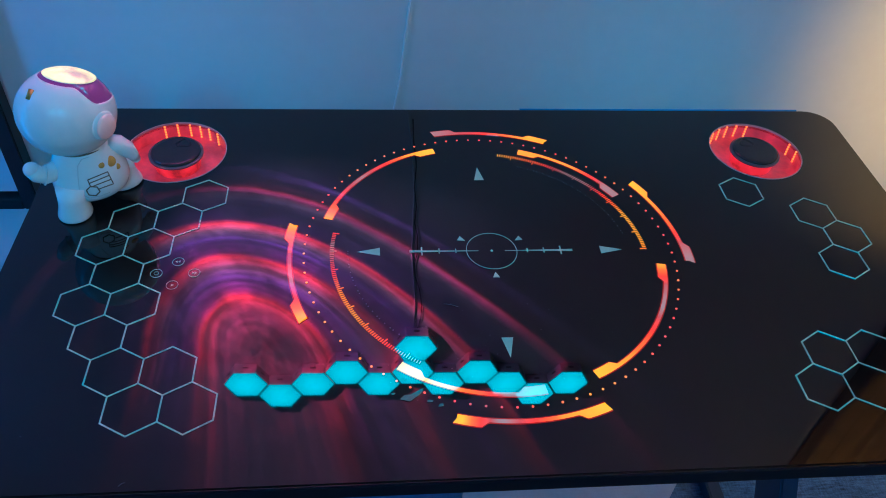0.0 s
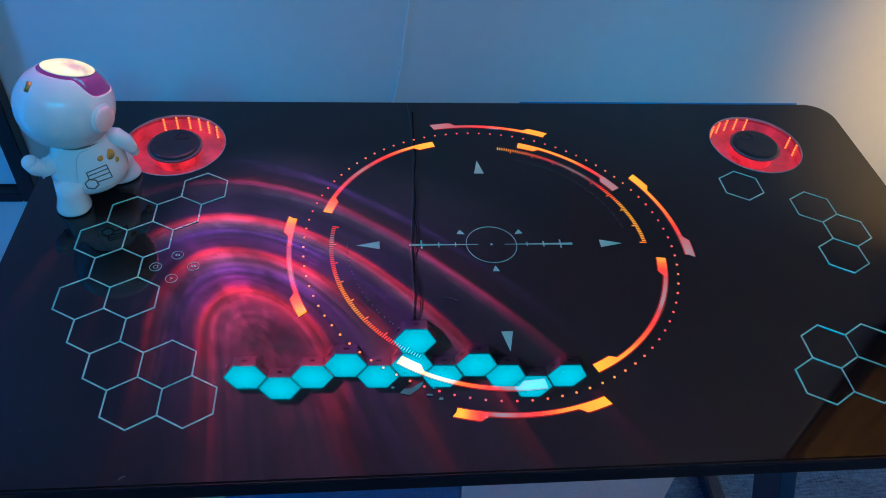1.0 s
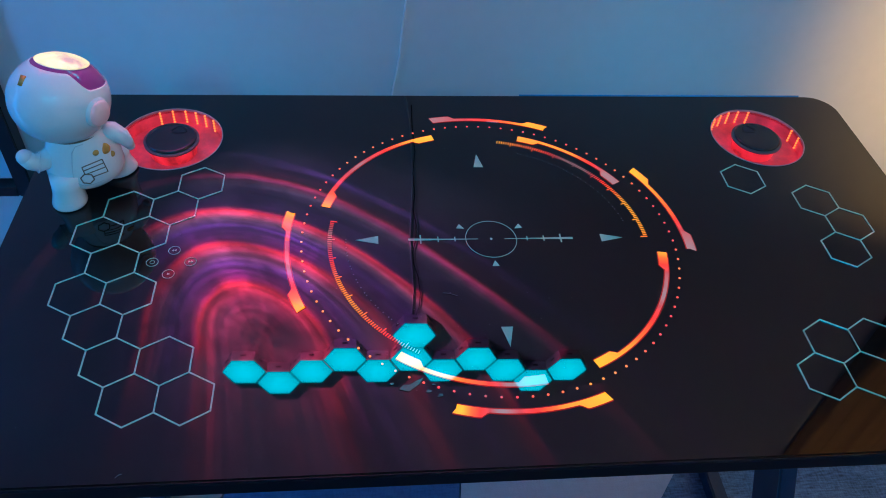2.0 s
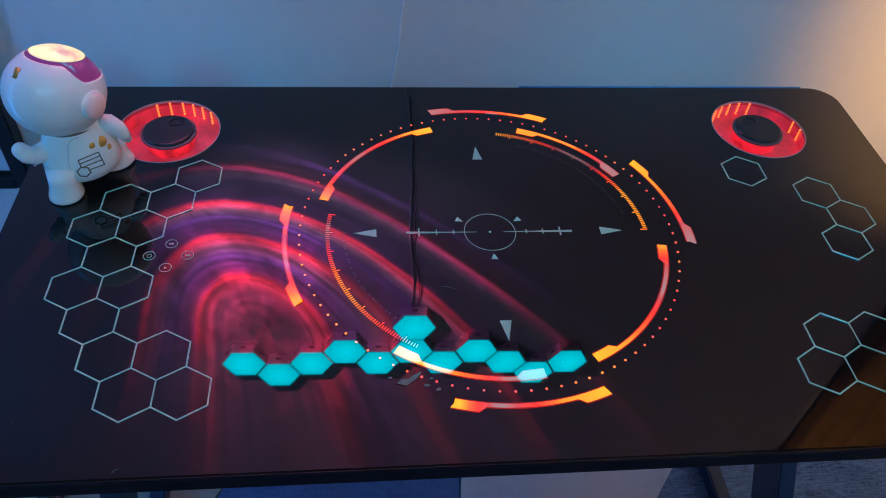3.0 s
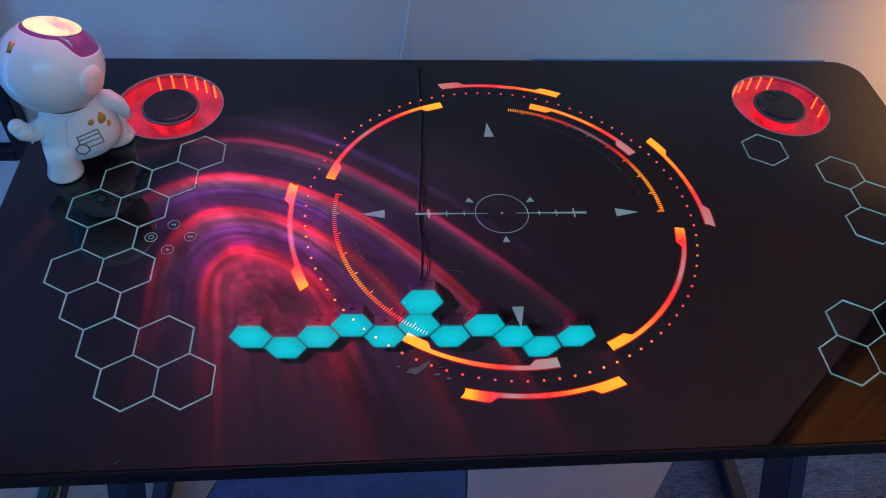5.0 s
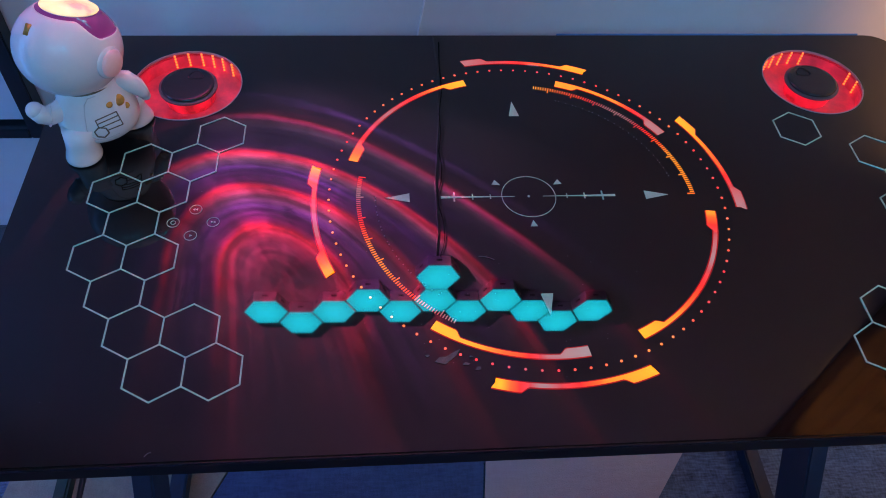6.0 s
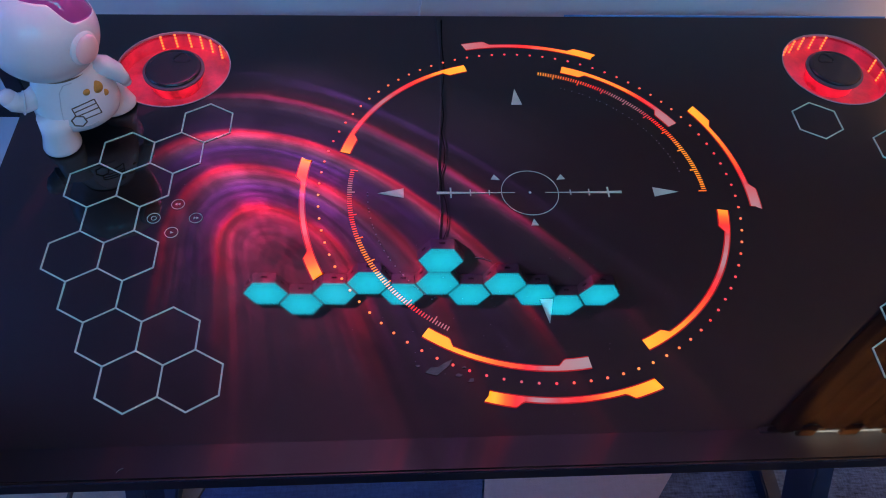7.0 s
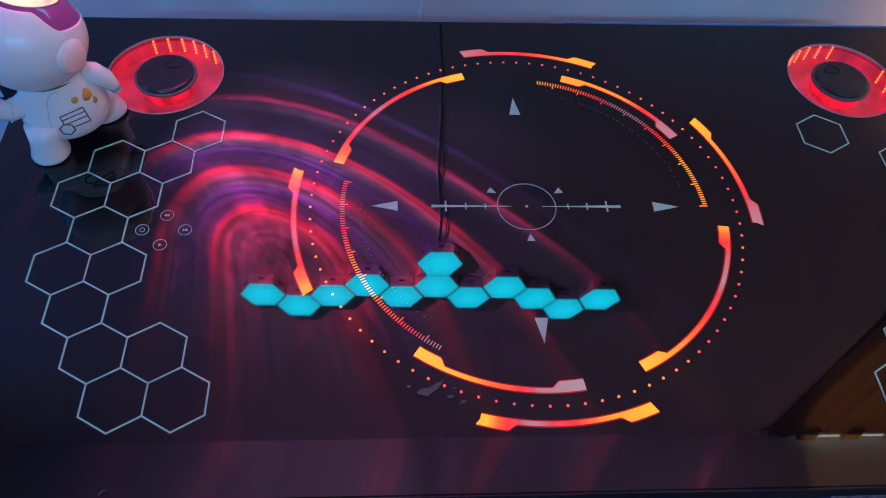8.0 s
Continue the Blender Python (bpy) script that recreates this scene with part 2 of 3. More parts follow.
M_PLASTIC = material("white_plastic", (0.78, 0.76, 0.74), 0.25, var=0.02, scale=30, coat=0.10)
M_VISOR = material("visor_purple", (0.20, 0.04, 0.16), 0.06, emit=(0.6, 0.06, 0.4), strength=0.10)
M_DOME = material("glowing_dome", (0.6, 0.52, 0.44), 0.2, emit=(1.0, 0.62, 0.20), strength=1.3, var=0.1, scale=60)
M_GOLD = material("gold_paint", (0.55, 0.30, 0.07), 0.3, metal=0.5, var=0.2, scale=300)
M_SEAM = material("seam_shade", (0.58, 0.55, 0.54), 0.4, var=0.05, scale=60)
M_LINE = material("brown_engraving", (0.16, 0.10, 0.06), 0.5, var=0.2, scale=300)
M_CURTAIN = material("brown_curtain", (0.36, 0.20, 0.075), 0.85, var=0.25, scale=14, bump=0.4, bump_scale=600)
M_HEADER = material("heading_tape", (0.20, 0.17, 0.13), 0.8, var=0.15, scale=60)
M_STRIP = material("white_light_line", (0.8, 0.8, 0.8), 0.4, emit=(0.86, 1.0, 0.86), strength=7.0)
M_RAIL = material("white_rail", (0.85, 0.84, 0.82), 0.4, var=0.03)
M_CABLE = material("dark_cable", (0.03, 0.03, 0.035), 0.5, var=0.2, scale=80)
M_CABLE_PALE = material("pale_cable", (0.84, 0.86, 0.88), 0.3, var=0.05, scale=80)
M_FRAME = material("black_frame", (0.015, 0.016, 0.018), 0.4, var=0.3, scale=30)
M_PANEL = material("pale_panel", (0.62, 0.66, 0.70), 0.35, var=0.05, scale=6)
M_BASE = material("grey_skirting", (0.10, 0.11, 0.12), 0.5, var=0.2, scale=20)
M_ADAPTER = material("dark_green_plastic", (0.02, 0.06, 0.05), 0.35, var=0.2, scale=60)
M_DUST = material("dust", (0.13, 0.13, 0.14), 0.9)
M_FILM = material("clear_film", (0.075, 0.08, 0.08), 0.12, var=0.6, scale=160)


def led_material(name, stops, strength, white=(0.02, 0.02, 0.02)):
    """Printed line lit from below: colour and strength run with the angle round the dial."""
    m = material(name, white, 0.03, ior=1.60)
    nt = m.node_tree
    b = nt.nodes["Principled BSDF"]
    tc = nt.nodes.new("ShaderNodeTexCoord")
    sep = nt.nodes.new("ShaderNodeSeparateXYZ")
    nt.links.new(tc.outputs["Object"], sep.inputs[0])
    ang = maths(nt, "ARCTAN2", sep.outputs[1], sep.outputs[0])
    fac = maths(nt, "ADD", maths(nt, "DIVIDE", ang, 2 * math.pi), 0.5)
    heat = ramp(nt, fac, stops)
    # unlit pale print is put into emission too; its base is kept dark
    colour = ramp(nt, heat, [(0.0, (0.23, 0.18, 0.19)), (0.25, (0.45, 0.04, 0.045)), (0.5, (1.0, 0.018, 0.010)), (0.75, (1.0, 0.10, 0.008)), (1.0, (1.0, 0.36, 0.008))])
    nt.links.new(colour, b.inputs["Emission Color"])
    b.inputs["Emission Strength"].default_value = strength
    return m


def heat_stops(pairs):
    return [((a + 180.0) / 360.0, grey(h)) for a, h in sorted(pairs)]


# LED light on the acrylic is put into an uneven glow of its own
mottle(M_WELL, 0.16, 0.55, 30)
mottle(M_REDGLOW, 0.12, 1.0, 55)
mottle(M_DOME, 0.35, 1.5, 44)
M_ARC_IN = led_material("lit_inner_arcs", heat_stops([(-178, .6), (-126, 1), (-112, .95), (-99, .6), (-93, .1), (-80, .0), (-75, .5), (-66, 1), (-52, .85), (-38, .5), (-27, .05), (-17, .2), (-8, .9),
                                                  (0, .9), (22, .1), (36, .1), (50, .85), (72, .9), (90, .8), (106, 1), (116, .9), (126, .5), (138, .1), (150, .4), (164, .9)]), 1.5)
M_ARC_OUT = led_material("lit_outer_arcs", heat_stops([(-178, .25), (-168, .15), (-156, .9), (-150, .9), (-110, .9), (-104, 1), (-99, .4), (-95, .0), (-88, .4), (-80, .85), (-67, 1),
                                                   (-20, .1), (-6, .05), (2, .2), (10, .7), (22, .9), (33, 1), (60, .9), (70, .95), (80, .7), (90, .3), (104, .1), (140, .5), (167, 1), (175, .6)]), 1.5)
M_TICK = led_material("lit_ticks", heat_stops([(-178, .2), (-160, .85), (-148, .9), (-135, .6), (-124, .1), (-110, .1), (-5, .5), (2, .9), (20, .95), (33, .5), (42, .1), (52, .1), (62, .6), (80, .95), (100, .9), (168, .6), (176, .1)]), 1.3)
M_DOT = led_material("lit_dots", heat_stops([(-175, .9), (-160, .85), (-140, .9), (-118, .7), (-104, .3), (-96, .2), (-88, .6), (-70, .9), (-55, .8), (-40, .35), (-30, .5), (-15, .85), (0, .5), (12, .35), (30, .8), (50, .7),
                                         (66, .4), (90, .45), (115, .75), (140, .8), (160, .4), (170, .75)]), 1.3, (0.12, 0.11, 0.11))


# ---------------------------------------------------------------- mesh helpers
def mesh_ob(name, bm, mat, parent=None, smooth=False):
    me = bpy.data.meshes.new(name)
    bm.normal_update()
    bm.to_mesh(me)
    bm.free()
    for m in (mat if isinstance(mat, (list, tuple)) else [mat]):
        me.materials.append(m)
    if smooth:
        for p in me.polygons:
            p.use_smooth = True
    ob = new(name, me)
    if parent:
        ob.parent = parent
    return ob


def part(name, bm, mat, parent, label="", smooth=False):
    ob = mesh_ob(name, bm, mat, parent, smooth)
    if label:
        ob["label"] = label
    return ob


def thing(name, at, label, category, group="", kind=""):
    ob = new(name)
    ob.empty_display_size = 0.05
    ob.location = at
    return tagged(ob, label, category, group, kind)


def box(bm, x0, x1, y0, y1, z0, z1, bevel=0.0, mat=0):
    r = bmesh.ops.create_cube(bm, size=1.0, matrix=Matrix.LocRotScale(((x0 + x1) / 2, (y0 + y1) / 2, (z0 + z1) / 2), None, (x1 - x0, y1 - y0, z1 - z0)))
    vs = r["verts"]
    for f in {f for v in vs for f in v.link_faces}:
        f.material_index = mat
    if bevel:
        bmesh.ops.bevel(bm, geom=list({e for v in vs for e in v.link_edges}), offset=bevel, segments=2, affect="EDGES")
    return bm


def boxed(*a, **k):
    return box(bmesh.new(), *a, **k)


def plate(bm, pts, z0, z1, mat=0):
    """An upright prism on a flat outline, anticlockwise."""
    lo = [bm.verts.new((x, y, z0)) for x, y in pts]
    hi = [bm.verts.new((x, y, z1)) for x, y in pts]
    n = len(pts)
    fs = [bm.faces.new(hi), bm.faces.new(lo[::-1])]
    for i in range(n):
        j = (i + 1) % n
        fs.append(bm.faces.new((lo[i], lo[j], hi[j], hi[i])))
    for f in fs:
        f.material_index = mat
    return bm


def band(bm, inner, outer, z0, z1, closed):
    """A strip between two outlines of equal length, with thickness."""
    n = len(inner)
    rows = []
    for a, b in zip(inner, outer):
        rows.append([bm.verts.new((*a, z0)), bm.verts.new((*b, z0)), bm.verts.new((*b, z1)), bm.verts.new((*a, z1))])
    for i in range(n if closed else n - 1):
        p, q = rows[i], rows[(i + 1) % n]
        for k in range(4):
            m = (k + 1) % 4
            bm.faces.new((p[k], p[m], q[m], q[k]))
    if not closed:
        bm.faces.new(rows[0][::-1])
        bm.faces.new(rows[-1])
    bmesh.ops.recalc_face_normals(bm, faces=bm.faces[:])
    return bm


def circle_pts(cx, cy, r, n, a0=0.0):
    return [(cx + r * math.cos(a0 + 2 * math.pi * i / n), cy + r * math.sin(a0 + 2 * math.pi * i / n)) for i in range(n)]


def lathe(bm, profile, n, at=(0, 0, 0), mat=0):
    """Turns a profile of (radius, height) round z."""
    rings = []
    for r, z in profile:
        rings.append([bm.verts.new((at[0] + r * math.cos(2 * math.pi * i / n), at[1] + r * math.sin(2 * math.pi * i / n), at[2] + z)) for i in range(n)])
    for a, b in zip(rings, rings[1:]):
        for i in range(n):
            j = (i + 1) % n
            bm.faces.new((a[i], a[j], b[j], b[i])).material_index = mat
    for ring, flip in ((rings[0], True), (rings[-1], False)):
        bm.faces.new(ring[::-1] if flip else ring).material_index = mat
    return bm


def ellipsoid(bm, centre, radii, turn=(0, 0, 0), mat=0, u=32, v=20):
    m = pose(*centre, *turn) @ Matrix.Diagonal((*radii, 1))
    r = bmesh.ops.create_uvsphere(bm, u_segments=u, v_segments=v, radius=1.0, matrix=m)
    for f in {f for w in r["verts"] for f in w.link_faces}:
        f.material_index = mat
    return r["verts"]


def tube(bm, pts, r, n=8):
    pts = [Vector(p) for p in pts]
    rings = []
    for i, p in enumerate(pts):
        d = (pts[min(i + 1, len(pts) - 1)] - pts[max(i - 1, 0)]).normalized()
        a = d.orthogonal().normalized() if i == 0 else (a - d * a.dot(d)).normalized()
        b = d.cross(a)
        rr = r[i] if isinstance(r, (list, tuple)) else r
        rings.append([bm.verts.new(p + rr * (math.cos(2 * math.pi * k / n) * a + math.sin(2 * math.pi * k / n) * b)) for k in range(n)])
    for p, q in zip(rings, rings[1:]):
        for k in range(n):
            m = (k + 1) % n
            bm.faces.new((p[k], p[m], q[m], q[k]))
    bm.faces.new(rings[0][::-1])
    bm.faces.new(rings[-1])
    return bm


# ---------------------------------------------------------------- setting
X0, X1, Y0 = -1.9, 2.5, -2.9


def build_room():
    for name, b, mat, label in (
            ("floor", (X0 - 0.1, X1 + 0.1, Y0 - 0.1, WALL_Y + 0.1, -0.1, 0.0), M_CARPET, "grey-blue low-pile carpet floor"),
            ("wall_back", (X0 - 0.1, X1 + 0.1, WALL_Y, WALL_Y + 0.1, 0.0, CEIL_Z), M_WALL, "smooth white painted wall behind the desk"),
            ("wall_left", (X0 - 0.1, X0, Y0, WALL_Y, 0.0, CEIL_Z), M_WALL, "plain white painted side wall"),
            ("wall_right", (X1, X1 + 0.1, Y0, WALL_Y, 0.0, CEIL_Z), M_WALL, "plain white painted side wall"),
            ("wall_front", (X0 - 0.1, X1 + 0.1, Y0 - 0.1, Y0, 0.0, CEIL_Z), M_WALL, "plain white painted wall facing the desk"),
            ("ceiling", (X0 - 0.1, X1 + 0.1, Y0 - 0.1, WALL_Y + 0.1, CEIL_Z, CEIL_Z + 0.1), M_CEIL, "plain white painted ceiling")):
        tagged(mesh_ob(name, boxed(*b), mat), label, name.split("_")[0], kind="structure")


build_room()


def build_rug():
    rug = thing("rug", (0, 0, 0), "geometric rug with blue, white and sand coloured patches", "rug")
    pieces = (("white_patch", M_RUG_WHITE, ((-0.03, -0.42), (0.06, -0.42), (0.474, 0.09), (0.56, 0.195), (0.062, 0.195), (0.035, 0.08))),
              ("blue_patch", M_RUG_BLUE, ((-0.66, -0.42), (-0.034, -0.42), (0.031, 0.08), (0.058, 0.195), (-0.355, 0.195), (-0.411, 0.082))),
              ("sand_patch", M_RUG_SAND, ((-0.90, -0.42), (-0.664, -0.42), (-0.415, 0.082), (-0.359, 0.195), (-0.80, 0.195))))
    for name, mat, pts in pieces:
        part(name, plate(bmesh.new(), pts, 0.0, 0.009), mat, rug, name.replace("_patch", " woven patch"))


build_rug()


def build_baseboard():
    tagged(mesh_ob("baseboard", boxed(X0, X1, WALL_Y - 0.012, WALL_Y - 0.0005, 0.0, 0.20, bevel=0.003), M_BASE), "dark grey skirting board along the wall", "baseboard", kind="structure")


build_baseboard()


# ---------------------------------------------------------------- desk
S = 0.0298            # side of a printed hexagon
W = math.sqrt(3) * S
HALF_W, HALF_D = 0.550, 0.297
TOP = DESK_Z
PRINT_Z = 0.0006
WELLS = ((-0.3975, 0.193), (0.4080, 0.200))


def rounded_rect(x0, x1, y0, y1, radii, n=8):
    """Outline, anticlockwise from the lower left corner; a radius for each corner."""
    out = []
    for (cx, cy, a), r in zip(((x0, y0, 180), (x1, y0, 270), (x1, y1, 0), (x0, y1, 90)), radii):
        px, py = cx + (r if cx == x0 else -r), cy + (r if cy == y0 else -r)
        for i in range(n + 1):
            t = radians(a + 90 * i / n)
            out.append((px + r * math.cos(t), py + r * math.sin(t)))
    return out


desk = thing("gaming_desk", (0, 0, 0), "black glass-topped gaming desk with printed lines and red lights", "desk")


def build_tabletop():
    bm = bmesh.new()
    loops = [rounded_rect(-HALF_W, HALF_W + 0.012, -HALF_D, HALF_D + 0.004, (0.012, 0.012, 0.04, 0.04))]
    loops += [circle_pts(x, y, 0.0655, 64) for x, y in WELLS]
    loops[0] = [(x, y + (0.009 * x - 0.003 if y > 0.2 else 0.0)) for x, y in loops[0]]
    edges = []
    for pts in loops:
        vs = [bm.verts.new((x, y, TOP)) for x, y in pts]
        edges += [bm.edges.new((a, b)) for a, b in zip(vs, vs[1:] + vs[:1])]
    bmesh.ops.triangle_fill(bm, use_beauty=True, edges=edges, normal=(0, 0, 1))
    for f in bm.faces:
        if f.normal.z < 0:
            f.normal_flip()
    r = bmesh.ops.extrude_face_region(bm, geom=bm.faces[:])
    bmesh.ops.translate(bm, verts=[g for g in r["geom"] if isinstance(g, bmesh.types.BMVert)], vec=(0, 0, -0.006))
    bmesh.ops.recalc_face_normals(bm, faces=bm.faces[:])
    rim = [e for e in bm.edges if all(v.co.z > TOP - 0.001 and (abs(v.co.x) > 0.5 or abs(v.co.y) > 0.28) for v in e.verts) and len(e.link_faces) == 2 and abs(e.link_faces[0].normal.z - e.link_faces[1].normal.z) > 0.5]
    bmesh.ops.bevel(bm, geom=rim, offset=0.0018, segments=3, affect="EDGES")
    part("glass_top", bm, M_GLASS, desk, "glossy black tempered glass sheet")
    # painted glint: a blue strip along the right part of the rear edge
    rear = lambda x: HALF_D + 0.001 + 0.009 * x
    ends = (0.08, 0.515)
    part("edge_glint", plate(bmesh.new(), [(ends[0], rear(ends[0]) + 0.0002), (ends[1], rear(ends[1]) + 0.0002), (ends[1], rear(ends[1]) + 0.0016), (ends[0], rear(ends[0]) + 0.0016)], TOP - 0.005, TOP + 0.0005), M_EDGE_GLINT, desk, "blue strip painted as the glint on the rear glass edge")
    # dark apron under the glass, open round the wells
    for x0, x1, y0, y1 in ((-0.545, 0.557, -0.2955, -0.27), (-0.545, 0.557, 0.279, 0.292), (-0.545, -0.525, -0.269, 0.278), (0.537, 0.557, -0.269, 0.278)):
        part("apron", boxed(x0, x1, y0, y1, TOP - 0.0275, TOP - 0.0061, bevel=0.001), M_EDGE, desk, "matt black edge frame")
    part("underside", boxed(-0.52, 0.532, -0.265, 0.274, TOP - 0.0275, TOP - 0.0245), M_EDGE, desk)


build_tabletop()


def sheared_bar(bm, x0, x1, y_top, z_top, y_bot, z_bot, depth):
    v = [bm.verts.new((x, y + d, z)) for x in (x0, x1) for y, z in ((y_top, z_top), (y_bot, z_bot)) for d in (0, depth)]
    for f in ((0, 1, 3, 2), (4, 6, 7, 5), (0, 4, 5, 1), (2, 3, 7, 6), (0, 2, 6, 4), (1, 5, 7, 3)):
        bm.faces.new([v[i] for i in f])
    bmesh.ops.recalc_face_normals(bm, faces=bm.faces[:])
    bmesh.ops.bevel(bm, geom=bm.edges[:], offset=0.003, segments=2, affect="EDGES")
    return bm


def build_legs():
    for side in (-1, 1):
        x, fx = side * 0.518, side * 0.526
        leg = part("leg", sheared_bar(bmesh.new(), x - 0.015, x + 0.015, 0.17, 0.69, -0.262, 0.04, 0.094), M_LEG, desk, "slanting black steel leg")
        part("foot", boxed(fx - 0.014, fx + 0.014, -0.27, 0.27, 0.009, 0.043, bevel=0.003), M_LEG, leg)
        part("top_bar", boxed(x - 0.0145, x + 0.0145, -0.255, 0.265, 0.688, 0.7222, bevel=0.003), M_LEG, leg)
    part("crossbar", boxed(-0.5025, 0.5025, 0.20, 0.23, 0.66, 0.70, bevel=0.003), M_LEG, desk)


build_legs()


def hexagon(cx, cy, r, a0=90.0):
    return circle_pts(cx, cy, r, 6, radians(a0))


def build_hexagons():
    """Printed hexagon outlines: (column in widths, row) on the honeycomb, and loose ones by place."""
    t = 0.0009
    made = [((c * W - 12.5 * S, (1.5 * r - 7.05) * S)) for c, r in ((0, 0), (1, 0), (-.5, 1), (.5, 1), (-1, 2), (-1.5, 3), (-.5, 3), (-1, 4), (-1.5, 5), (-.5, 5), (-1, 6), (0, 6), (.5, 7))]
    made += [(0.3525, 0.108)]
    made += [(0.4352, 0.0648), (0.4352 + W / 2, 0.0648 - 1.5 * S), (0.4352, 0.0648 - 3 * S)]
    made += [(0.352, -0.1630), (0.352 + W, -0.1630), (0.352 - W / 2, -0.1630 - 1.5 * S), (0.352 + W / 2, -0.1630 - 1.5 * S), (0.352 + 1.5 * W, -0.1630 - 1.5 * S)]
    for i, (x, y) in enumerate(made):
        part("hexagon_outline", band(bmesh.new(), hexagon(x, y, S - t), hexagon(x, y, S + t), TOP - 0.001, TOP + PRINT_Z + i * 0.00002, True), M_PRINT, desk, "pale printed hexagon line")


build_hexagons()


def polar(r, deg):
    return (r * math.cos(radians(deg)), r * math.sin(radians(deg)))


dial = part("dial_reticle", band(bmesh.new(), circle_pts(0, 0, 0.0299, 64), circle_pts(0, 0, 0.0307, 64), TOP - 0.001, TOP + PRINT_Z, True), M_PRINT, desk, "thin pale printed circle")


def arc_part(a0, a1, r, side, mat):
    """A bowed light line from a0 to a1 degrees with a broad block at each end; side: where the blocks grow, +1 outward, -1 inward."""
    half = 0.0021
    wide = 0.0105
    block, taper, slant = 6.5, 1.6, 1.2
    inner, outer = [], []
    n = 64
    for i in range(n + 1):
        a = a0 + (a1 - a0) * i / n
        d = min(a - a0, a1 - a)
        grow = min(1.0, max(0.0, (block + taper - d) / taper)) * (wide - 2 * half)
        k = max(0.0, 1 - d / 0.3) * slant * (1 if a - a0 < a1 - a else -1)
        if side > 0:
            inner.append(polar(r - half, a + k))
            outer.append(polar(r + half + grow, a))
        else:
            inner.append(polar(r - half - grow, a))
            outer.append(polar(r + half, a))
    arc = part("light_arc", band(bmesh.new(), inner, outer, TOP - 0.001, TOP + PRINT_Z, False), mat, desk, "bowed light line glowing orange and red")
    # the red glow round the arc is drawn as a slightly wider emissive strip
    grown = []
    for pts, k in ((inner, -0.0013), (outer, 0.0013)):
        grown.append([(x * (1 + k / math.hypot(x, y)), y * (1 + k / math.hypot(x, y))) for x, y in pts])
    part("glow_halo", band(bmesh.new(), *grown, TOP - 0.001, TOP + 0.0003, False), M_GLOW_HALO, arc, "thin red strip drawn as the glow round the arc")
    return arc


def build_dial():
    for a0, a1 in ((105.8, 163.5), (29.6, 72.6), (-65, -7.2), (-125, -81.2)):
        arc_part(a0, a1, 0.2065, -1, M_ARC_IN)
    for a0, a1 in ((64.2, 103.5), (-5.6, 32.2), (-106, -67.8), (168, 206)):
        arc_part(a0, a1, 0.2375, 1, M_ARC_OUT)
    # ring of dots
    n = 89
    for i in range(n):
        bm = bmesh.new()
        plate(bm, circle_pts(*polar(0.2213, 360.0 * i / n - 1.6), 0.00135, 10), TOP - 0.001, TOP + PRINT_Z)
        part("light_dot", bm, M_DOT, desk)
    # two scales of fine ticks
    for a0, a1 in ((0.4, 80.3), (170.2, 239.7)):
        bm = bmesh.new()
        m = int((a1 - a0) / 0.92)
        for i in range(m + 1):
            a = a0 + (a1 - a0) * i / m
            long = i % 10 == 0
            r0, r1 = (0.1835 if long else 0.1868), 0.1915
            if long and a0 < 90:
                r0 = 0.1830
            w = 0.16
            plate(bm, [polar(r0, a - w), polar(r1, a - w), polar(r1, a + w), polar(r0, a + w)], TOP - 0.001, TOP + PRINT_Z)
        tagged(part("tick_scale", bm, M_TICK, desk, "scale of fine glowing ticks"), kind="stuff")
        bm = bmesh.new()
        for i in range(m // 2):
            a = a0 + 8 + (a1 - a0 - 16) * i / (m // 2)
            if (i * 7) % 5 > 1:
                plate(bm, circle_pts(*polar(0.1705, a), 0.0008, 6), TOP - 0.001, TOP + PRINT_Z)
        tagged(part("faint_dots", bm, M_PRINT_DIM, desk, "row of faint printed specks"), kind="stuff")
    # cross line, its ticks, arrow heads
    for s in (-1, 1):
        bm = bmesh.new()
        xs = [(0.016, 0.0003), (0.045, 0.0006), (0.0985, 0.0017)]
        up, lo = [(s * x, h) for x, h in xs], [(s * x, -h) for x, h in xs]
        band(bm, lo, up, TOP - 0.001, TOP + PRINT_Z, False)
        part("cross_line", bm, M_PRINT, desk)
        for x, h, w in ((0.0432, 0.0033, 0.0006), (0.0632, 0.0042, 0.0007), (0.0838, 0.0068, 0.0009)):
            part("cross_tick", boxed(s * x - w, s * x + w, -h, h, TOP - 0.001, TOP + PRINT_Z + 0.0003), M_PRINT, desk)
    for a in (0, 90, 180, 270):
        part("arrow_head", plate(bmesh.new(), [polar(0.160, a), polar(0.1332, a + 2.75), polar(0.1332, a - 2.75)], TOP - 0.001, TOP + PRINT_Z), M_PRINT, desk)
    for a in (30, 150, 270):
        part("small_arrow", plate(bmesh.new(), [polar(0.0352, a), polar(0.0442, a - 5.2), polar(0.0442, a + 5.2)], TOP - 0.001, TOP + PRINT_Z), M_PRINT, desk)
    part("centre_dot", plate(bmesh.new(), circle_pts(0, 0, 0.0015, 16), TOP - 0.001, TOP + PRINT_Z), M_PRINT, desk)


build_dial()


